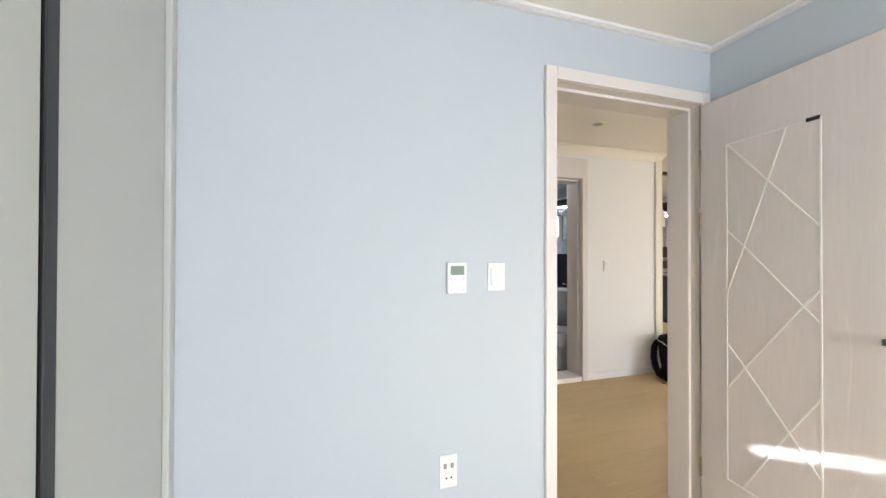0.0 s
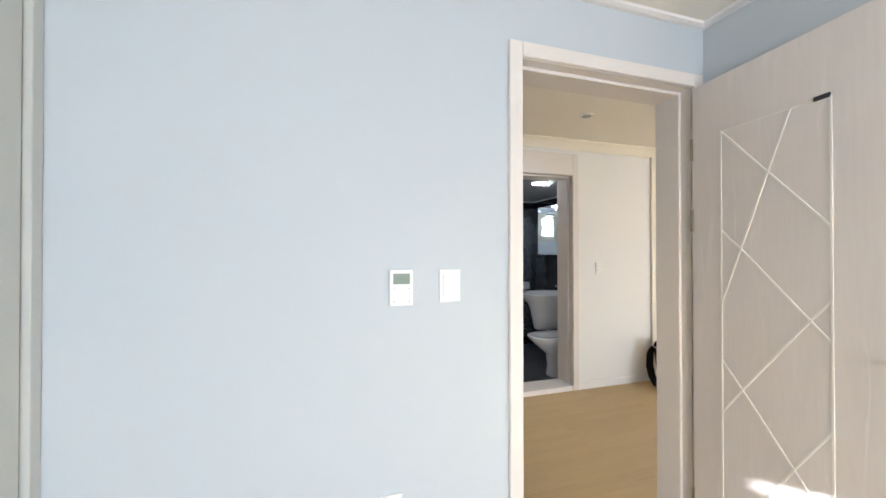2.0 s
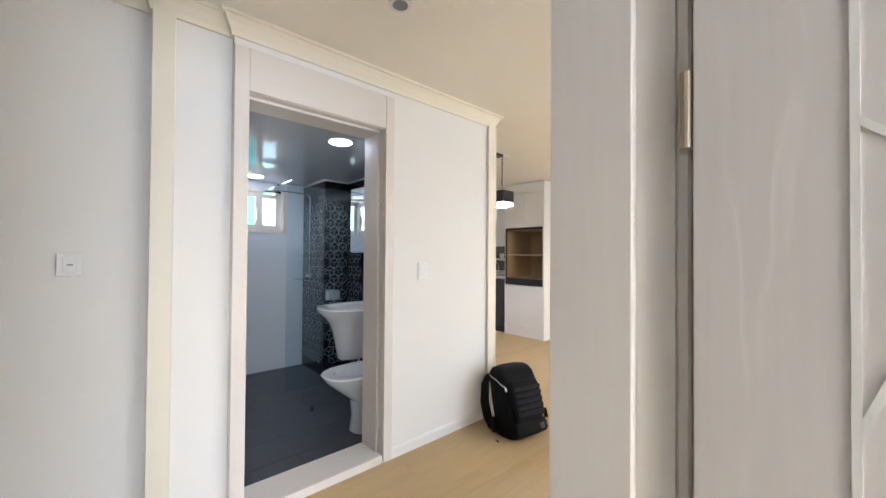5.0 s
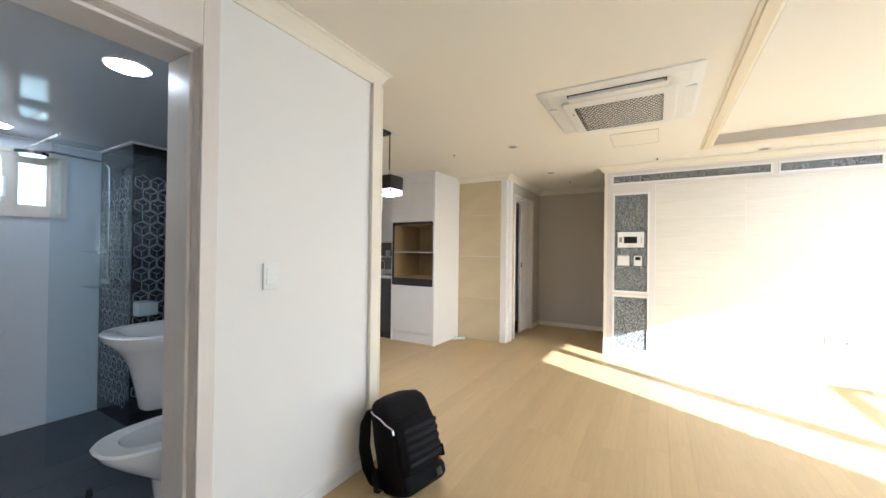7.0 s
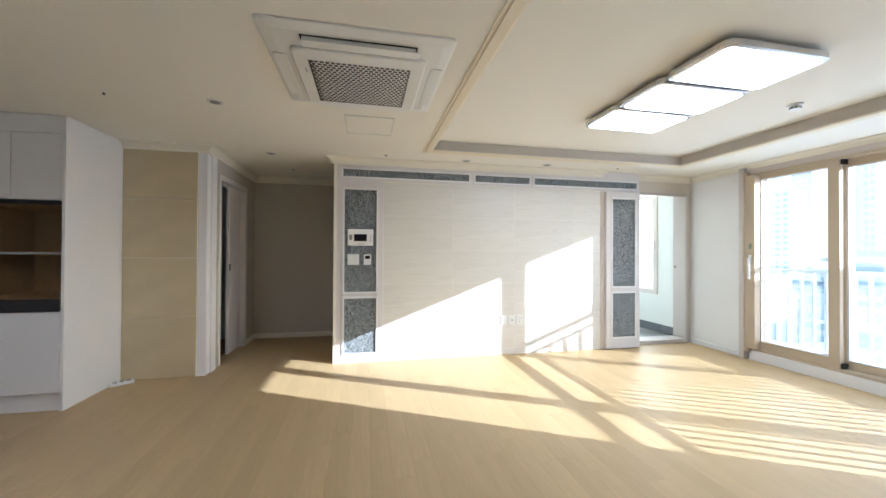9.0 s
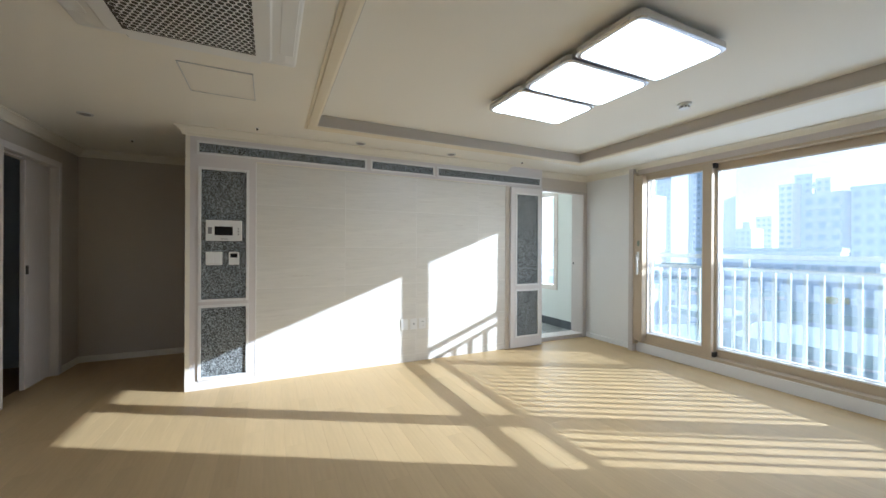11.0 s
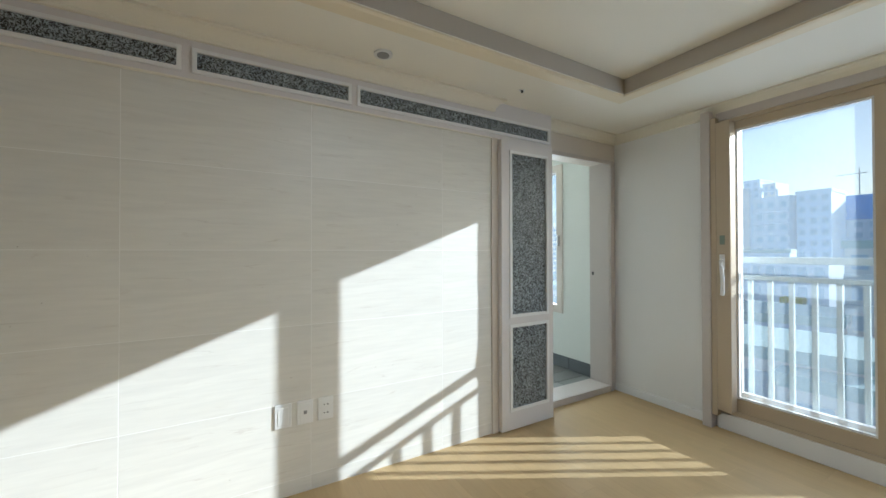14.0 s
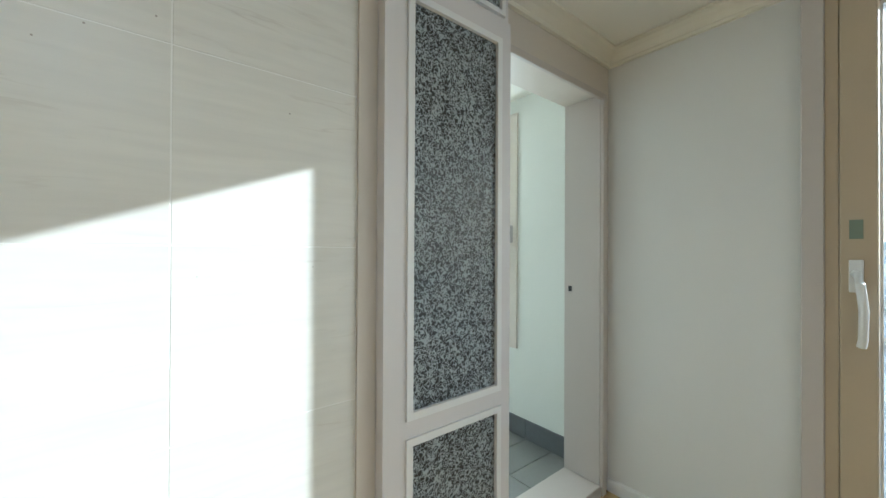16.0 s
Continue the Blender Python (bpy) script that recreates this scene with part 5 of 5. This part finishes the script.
cup = thing("cup", (6.43, 5.36, 1.175), "small glass cup on the kitchen rack", "cup")
under("body", cyl(bmesh.new(), (6.43, 5.36, 1.222), 0.035, 0.09, "z", 18, 0.04), PLASTIC, cup)

# pendants
pr = thing("pendant_lamp", (4.27, 3.70, H), "pendant lamp with black and white perforated box shades, lit", "pendant light")
under("canopy", box(4.02, 4.33, 3.65, 3.74, H - 0.03, H, 0.004), BLACK, pr, "black ceiling bar")
under("canopy", box(4.33, 4.45, 3.655, 3.735, H - 0.012, H, 0.003), WHITE, pr, "white ceiling plate")


def shade(cx, cy, z0, z1, half, mat, label, holes):
    bm = bmesh.new()
    bx(bm, cx - half, cx - half + 0.004, cy - half, cy + half, z0, z1)
    bx(bm, cx + half - 0.004, cx + half, cy - half, cy + half, z0, z1)
    bx(bm, cx - half + 0.004, cx + half - 0.004, cy - half, cy - half + 0.004, z0, z1)
    bx(bm, cx - half + 0.004, cx + half - 0.004, cy + half - 0.004, cy + half, z0, z1)
    top = under("shade", bm, mat, pr, label)
    under("cap", box(cx - half + 0.004, cx + half - 0.004, cy - half + 0.004, cy + half - 0.004, z1 - 0.006, z1 - 0.002), mat, top)
    under("bulb", cyl(bmesh.new(), (cx, cy, z0 + 0.012), half * 0.72, 0.03, "z", 24, half * 0.6), PENDANT_GLOW, top, "glowing bulb")
    under("cord", cyl(bmesh.new(), (cx, cy, (z1 + H - 0.02) / 2), 0.006, H - 0.02 - z1, "z", 10), BLACK, pr)
    under("cord_grip", cyl(bmesh.new(), (cx, cy, z1 + 0.03), 0.012, 0.06, "z", 12), STEEL, pr)
    bm = bmesh.new()
    n = 9
    for i in range(n):
        for j in range(holes):
            u, v = -half + (i + 0.5 + 0.5 * (j % 2)) * 2 * half / (n + 0.5), z0 + 0.014 + j * 0.014
            for sgn in (1, -1):
                for plane_ in (0, 1):
                    q = []
                    for k in range(6):
                        a = k * math.pi / 3
                        du, dv = 0.0055 * math.cos(a), 0.0055 * math.sin(a)
                        q.append((cx + sgn * (half + 0.0008), cy + u + du, v + dv) if plane_ else (cx + u + du, cy + sgn * (half + 0.0008), v + dv))
                    bm.faces.new([bm.verts.new(p) for p in q])
    under("perforation", bm, HOLE_GLOW if mat is BLACK else PALE_MARK, top, "lit round perforations" if mat is BLACK else "rows of round perforations")["kind"] = "stuff"


HOLE_GLOW = glow("perforation_light", (1.0, 0.62, 0.95), 1.6)
shade(4.37, 3.70, 1.775, 1.945, 0.09, BLACK, "black perforated box shade", 3)
shade(4.08, 3.70, 1.615, 1.80, 0.09, WHITE, "white perforated box shade", 12)

ps = thing("power_strip", (6.40, 4.02, 0), "white power strip lying on the floor", "power strip")
bm = bmesh.new()
bx(bm, -0.09, 0.09, -0.026, 0.026, 0.0, 0.030, 0.006, 2)
part("body", bm, PLASTIC, ps)
for x in (-0.05, 0, 0.05):
    part("outlet", cyl(bmesh.new(), (x, 0, 0.031), 0.018, 0.003, "z", 18), GREY_MARK, ps)
part("cable", tube(bmesh.new(), [(-0.09, 0, 0.012), (-0.13, 0.02, 0.006), (-0.10, 0.06, 0.006), (0.0, 0.075, 0.006), (0.10, 0.07, 0.006)], 0.004), PLASTIC, ps, "white cable")
ps.rotation_euler = (0, 0, radians(-50))

# ---- backpack leaning on the wall end ----
bp = thing("backpack", (3.335, 2.672, 0), "black padded camera backpack leaning on the wall", "backpack")
LEAN_B = Matrix.Rotation(radians(-12), 4, "Z") @ Matrix.Rotation(radians(-17), 4, "X") @ Matrix.Scale(1.01, 4)


def slab(hx, hy, z, cy=0.0, p=5.5, n=36):
    return [(hx * math.copysign(abs(math.cos(a)) ** (2 / p), math.cos(a)), cy + hy * math.copysign(abs(math.sin(a)) ** (2 / p), math.sin(a)), z) for a in [2 * math.pi * k / n for k in range(n)]]


def bag_part(name, bm, mat, label="", smooth=True):
    bm.transform(LEAN_B)
    return part(name, bm, mat, bp, label, smooth)


bm = bmesh.new()
loft(bm, [slab(0.125, 0.075, 0.0), slab(0.148, 0.095, 0.02), slab(0.155, 0.105, 0.10), slab(0.155, 0.105, 0.25), slab(0.150, 0.100, 0.36), slab(0.146, 0.092, 0.41, 0.006), slab(0.135, 0.078, 0.445, 0.014), slab(0.115, 0.060, 0.465, 0.02), slab(0.06, 0.03, 0.476, 0.025)])
bag_part("body", bm, FABRIC)
bm = bmesh.new()
loft(bm, [slab(0.118, 0.030, 0.10, -0.095), slab(0.128, 0.042, 0.13, -0.098), slab(0.128, 0.042, 0.30, -0.095), slab(0.118, 0.030, 0.36, -0.088)])
bag_part("front_pocket", bm, FABRIC, "ribbed black front pocket")
for z in (0.15, 0.19, 0.23, 0.27, 0.31):
    bag_part("webbing_strap", bx(bmesh.new(), -0.115, 0.115, -0.147, -0.137, z - 0.011, z + 0.011, 0.003), WEBBING)
bag_part("lower_pocket", loft(bmesh.new(), [slab(0.13, 0.03, 0.015, -0.085), slab(0.14, 0.042, 0.035, -0.09), slab(0.14, 0.042, 0.075, -0.09), slab(0.132, 0.03, 0.095, -0.088)]), FABRIC)
bag_part("zip", tube(bmesh.new(), [(-0.150, 0.055, 0.42), (-0.156, 0.03, 0.405), (-0.157, -0.02, 0.385), (-0.157, -0.06, 0.355), (-0.150, -0.095, 0.335)], 0.0045), SILVER, "silver zip edge")
bag_part("zip_pull", bx(bmesh.new(), -0.158, -0.148, -0.108, -0.098, 0.305, 0.335, 0.002), SILVER, "silver zip pull")
bag_part("handle", tube(bmesh.new(), [(-0.03, 0.07, 0.455), (-0.03, 0.095, 0.462), (0.03, 0.095, 0.462), (0.03, 0.07, 0.455)], 0.008), WEBBING)
for s in (-1, 1):
    strap = bag_part("shoulder_strap", loft(bmesh.new(), [[(s * 0.08 + dx + s * off, y + dy, z) for dx, dy in ((-0.032, -0.008), (0.032, -0.008), (0.032, 0.008), (-0.032, 0.008))] for y, z, off in ((0.09, 0.43, 0), (0.125, 0.42, 0.02), (0.155, 0.36, 0.05), (0.165, 0.24, 0.075), (0.15, 0.14, 0.08), (0.12, 0.07, 0.07), (0.09, 0.04, 0.05))]), WEBBING, "padded black shoulder strap")
    bag_part("hip_belt", loft(bmesh.new(), [[(s * (0.15 + dx), y - 0.012, z), (s * (0.15 + dx), y + 0.012, z), (s * (0.15 + dx), y + 0.012, z + h_), (s * (0.15 + dx), y - 0.012, z + h_)] for dx, y, z, h_ in ((-0.02, 0.07, 0.06, 0.08), (0.035, 0.06, 0.055, 0.09), (0.075, 0.02, 0.06, 0.08), (0.085, -0.02, 0.07, 0.06))]), FABRIC, "padded hip belt wing")
    bag_part("strap_tail", tube(bmesh.new(), [(s * 0.13, 0.08, 0.04), (s * 0.17, 0.10, 0.015), (s * 0.20, 0.06, 0.006), (s * 0.21, 0.0, 0.005)], 0.006), WEBBING)
bag_part("buckle", bx(bmesh.new(), 0.055, 0.095, -0.140, -0.130, 0.04, 0.075, 0.004), BLACK, "black plastic buckle")
bag_part("badge", bx(bmesh.new(), 0.085, 0.10, -0.146, -0.139, 0.11, 0.125, 0.002), RED_MARK, "small red badge")

# ---- city outside ----
GROUND_Z = -17.0
structure("ground", box(-900, 900, -1800, 300, GROUND_Z - 2, GROUND_Z), ASPHALT, "grey city ground far below", "ground")


def building(x, y, w_, d, h, storeys, bays, mat, turn=0.0, roof=True, label="pale concrete apartment block", style=0):
    b = thing("apartment_building", (x, y, GROUND_Z), label, "building", "city blocks")
    part("wall", box(-w_ / 2, w_ / 2, -d / 2, d / 2, 0, h), mat, b)
    part("roof", box(-w_ / 2 - 0.2, w_ / 2 + 0.2, -d / 2 - 0.2, d / 2 + 0.2, h, h + 0.8), mat if h > 22 else LOW_ROOF, b)
    if roof:
        part("roof_house", box(-w_ * 0.22, w_ * 0.18, -d * 0.25, d * 0.25, h + 0.8, h + 4.5), mat, b)
    sh_, bw = h / storeys, w_ / bays
    win = None
    for i in range(storeys):
        for j in range(bays):
            if style == 1 and j % 3 == 2:
                continue
            cx, cz = -w_ / 2 + bw * (j + 0.5), sh_ * (i + 0.55)
            if win is None:
                bm = bmesh.new()
                bx(bm, -bw * 0.27, bw * 0.27, -0.05, 0.12, -sh_ * 0.24, sh_ * 0.24)
                win = mesh_of("window", bm, HAZED_CITY_GLASS)
            o = new("window", win)
            o.parent = b
            o.location = (cx, d / 2, cz)
    for i in range(1, storeys):
        if style == 2:
            part("balcony", box(-w_ / 2, w_ / 2, d / 2, d / 2 + 1.0, sh_ * i - 0.5, sh_ * i + 0.5), mat, b)
    b.rotation_euler = (0, 0, turn)
    return b


def bearing(px_yaw, dist):
    """A place at a compass yaw (degrees, 0 = +y, clockwise negative) and distance from the middle of the living room."""
    a = radians(px_yaw)
    return 3.6 - math.sin(a) * dist, 1.2 + math.cos(a) * dist


# bluish paints here carry the aerial haze in their base colour
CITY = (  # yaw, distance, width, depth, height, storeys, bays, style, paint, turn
    (-128.0, 300, 16, 14, 40, 13, 4, 0, HAZED_CITY_B, 0.6),
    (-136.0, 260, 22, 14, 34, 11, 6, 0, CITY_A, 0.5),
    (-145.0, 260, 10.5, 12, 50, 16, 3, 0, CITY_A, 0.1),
    (-147.3, 300, 12, 14, 69, 23, 4, 0, HAZED_CITY_B, -0.2),
    (-151.6, 220, 12.5, 14, 61, 21, 6, 1, HAZED_CITY_B, -0.15),
    (-155.2, 260, 8, 12, 29, 9, 3, 0, HAZED_CITY_C, 0.0),
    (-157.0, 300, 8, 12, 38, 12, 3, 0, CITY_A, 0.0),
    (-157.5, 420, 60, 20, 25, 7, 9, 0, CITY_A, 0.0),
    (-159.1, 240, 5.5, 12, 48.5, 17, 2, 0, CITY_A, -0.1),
    (-160.5, 244, 6.5, 12, 53, 18, 2, 0, HAZED_CITY_B, -0.1),
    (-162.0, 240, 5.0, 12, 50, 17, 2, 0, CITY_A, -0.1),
    (-162.4, 150, 8.4, 12, 33.5, 10, 3, 2, HAZED_CITY_C, -0.1),
    (-165.5, 150, 7.0, 12, 34.5, 11, 3, 0, HAZED_CITY_B, 0.0),
    (-169.1, 165, 12.2, 12, 33.5, 11, 4, 0, HAZED_CITY_C, 0.0),
    (-174.5, 190, 16, 14, 30, 10, 5, 0, HAZED_CITY_B, 0.0),
    (178.0, 150, 18, 14, 27, 9, 5, 0, HAZED_CITY_C, 0.1),
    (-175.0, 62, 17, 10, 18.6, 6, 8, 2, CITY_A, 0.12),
    (-157.0, 120, 26, 12, 18.0, 6, 8, 0, HAZED_CITY_B, 0.2),
    (-164.0, 90, 11, 10, 16.5, 5, 5, 0, HAZED_CITY_C, -0.2),
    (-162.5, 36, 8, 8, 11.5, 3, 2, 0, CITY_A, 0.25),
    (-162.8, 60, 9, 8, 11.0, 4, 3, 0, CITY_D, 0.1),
    (-152.5, 36, 9, 8, 10.5, 3, 3, 0, HAZED_CITY_C, -0.2),
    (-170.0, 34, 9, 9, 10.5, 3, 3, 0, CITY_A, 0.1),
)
taken = []
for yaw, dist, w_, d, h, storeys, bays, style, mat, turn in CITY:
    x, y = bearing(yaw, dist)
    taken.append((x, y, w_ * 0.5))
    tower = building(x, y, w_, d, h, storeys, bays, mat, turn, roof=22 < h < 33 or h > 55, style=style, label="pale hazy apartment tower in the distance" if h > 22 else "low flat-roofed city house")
    if yaw == -169.1:
        part("safety_net", box(-w_ / 2 - 0.3, w_ / 2 + 0.3, -d / 2 - 0.3, d / 2 + 0.3, h - 6.0, h + 1.0), NET_BLUE, tower, "bright blue safety net round the top storeys")
    if yaw == -162.4:
        for bx0, bx1, bz0, bz1 in ((-0.4, 0.1, 0.8, 3.4), (3.6, 4.1, 0.8, 3.4), (0.1, 3.6, 2.9, 3.4)):
            part("roof_frame", box(bx0, bx1, 2, 3, h + bz0, h + bz1), HAZED_CITY_C, tower)
# the low quarter between the towers
rng = random.Random(7)
for _ in range(70):
    dist = 40 + 150 * rng.random() ** 1.3
    yaw = rng.uniform(-184, -122)
    x, y = bearing(yaw, dist)
    w_, d, h = rng.uniform(6, 12), rng.uniform(6, 9), rng.uniform(8.0, 13.5) + dist * 0.018
    if any(math.hypot(x - a, y - b) < (w_ * 0.5 + c) * 1.05 for a, b, c in taken):
        continue
    taken.append((x, y, w_ * 0.5))
    building(x, y, w_, d, h, 3, rng.choice((2, 3)), rng.choice((CITY_A, CITY_A, HAZED_CITY_B, HAZED_CITY_C, CITY_D)), rng.uniform(-0.5, 0.5), roof=False, label="low flat-roofed city house")
tk = thing("water_tank", (*bearing(-162.8, 60), GROUND_Z + 11.8), "yellow water tank on a roof", "water tank")
part("tank", box(-1, 1, -0.8, 0.8, 0.0, 1.2, 0.1), YELLOW, tk)
cr = thing("tower_crane", (*bearing(-168.3, 166), GROUND_Z + 34.3), "thin tower crane above the roofs", "crane")
part("mast", box(-0.12, 0.12, -0.12, 0.12, -0.02, 9), GREY_MARK, cr)
part("jib", box(-1.5, 5, -0.08, 0.08, 7.25, 7.42), GREY_MARK, cr)
b = building(2.0, 17.0, 14, 8, 26, 8, 5, CITY_A, 0.0, label="pale neighbouring apartment block")
part("facade_band", box(1.5, 7, -4.2, -4.0, 16, 24), TEAL, b, "teal painted facade band")

# ---- pieces: tiles and floorboards ----
tile_mesh = {}


def piece(name, parent, mat, x0, x1, y0, y1, z0, z1, bevel=0.0012):
    key = (name, mat.name, round(x1 - x0, 4), round(y1 - y0, 4), round(z1 - z0, 4))
    if key not in tile_mesh:
        hx, hy, hz = (x1 - x0) / 2, (y1 - y0) / 2, (z1 - z0) / 2
        tile_mesh[key] = mesh_of(name, box(-hx, hx, -hy, hy, -hz, hz, bevel), mat)
    o = new(name, tile_mesh[key])
    o.location = ((x0 + x1) / 2, (y0 + y1) / 2, (z0 + z1) / 2)
    o.parent = parent
    return o


YS = (1.576, 0.742, -0.052, -0.868, -1.264)
ZS = (0.0, 0.079, 0.483, 0.886, 1.286, 1.685, 2.084)
for y1, y0 in zip(YS, YS[1:]):
    for z0, z1 in zip(ZS, ZS[1:]):
        piece("tile", tvw, STONE_TILE, 6.70, 6.7058, y0 + 0.0013, y1 - 0.0013, z0 + 0.0013, z1 - 0.0013, 0.0006)
ke = bpy.data.objects["wall_kitchen_east"]
for z0, z1 in zip((0.0, 0.61, 1.197, 1.785), (0.61, 1.197, 1.785, H)):
    piece("tile", ke, BEIGE_TILE, 6.518, 6.5305, 3.444, 4.098, z0 + 0.0015, z1 - 0.0015)
bf = bpy.data.objects["floor_bath_base"]
for i in range(8):
    for j in range(8):
        x0, y0 = 0.9 + 0.3 * i, 3.24 + 0.3 * j
        x1, y1 = min(x0 + 0.3, 3.125), min(y0 + 0.3, 5.45)
        if x1 - x0 > 0.02 and y1 - y0 > 0.02:
            piece("tile", bf, BATH_FLOOR, x0 + 0.0015, x1 - 0.0015, y0 + 0.0015, y1 - 0.0015, BF - 0.008, BF)
fb = bpy.data.objects["floor_balcony_base"]
for i in range(9):
    for j in range(8):
        x0, y0 = 7.0 + 0.2 * i, -2.85 + 0.4 * j
        x1, y1 = min(x0 + 0.2, 8.6), min(y0 + 0.4, 0.4)
        if x1 - x0 > 0.02 and y1 - y0 > 0.02:
            piece("tile", fb, BALCONY_TILE, x0 + 0.003, x1 - 0.003, y0 + 0.003, y1 - 0.003, -0.009, 0.0)
bl = bpy.data.objects["wall_balcony_south_low"]
for i in range(4):
    piece("tile", bl, BALCONY_DARK, 7.0 + 0.4 * i + 0.003, 7.4 + 0.4 * i - 0.003, -2.852, -2.84, 0.0, 0.13)

# laminate boards, laid along x
bm = bmesh.new()
bx(bm, -1.4, 8.3, -2.97, 3.24, -0.2, -0.0085)
bx(bm, 3.13, 8.3, 3.24, 6.5, -0.2, -0.0085)
fl = structure("floor", bm, UNDERLAY, "oak laminate floor", "floor")
rest = bmesh.new()
BW_, BL_ = 0.125, 1.2
rows = int(9.3 / BW_) + 1
count = 0
for i in range(rows):
    y0 = -2.77 + i * BW_
    if y0 > 6.4:
        break
    off = random.choice((0.0, 0.3, 0.6, 0.9, 0.15, 0.45, 0.75, 1.05))
    for j in range(-1, 9):
        x0 = -1.4 + off + (j) * BL_
        x1 = x0 + BL_
        x0, x1 = max(x0, -1.1), min(x1, 8.15)
        if x1 - x0 < 0.02:
            continue
        lo, hi = x0, x1
        if y0 > 3.0 - BW_:
            lo = max(lo, 3.401) if y0 > 2.99 else lo
        if y0 > 3.35:
            hi = min(hi, 6.52 if y0 > 3.45 else 8.15)
        if y0 < 1.9:
            hi = min(hi, 6.78)
        if hi - lo < 0.02:
            continue
        near = y0 < 4.0 and hi > 1.9 or (1.2 < y0 < 3.1)
        if near and count < 330 and hi - lo > BL_ - 0.001:
            piece("board", fl, FLOOR, lo + 0.0002, hi - 0.0002, y0 + 0.0002, y0 + BW_ - 0.0002, -0.009, 0.0, 0.0003)
            count += 1
        else:
            bx(rest, lo + 0.0002, hi - 0.0002, y0 + 0.0002, y0 + BW_ - 0.0002, -0.009, 0.0)
r_ = part("board", rest, FLOOR, fl)
r_["kind"] = "stuff"
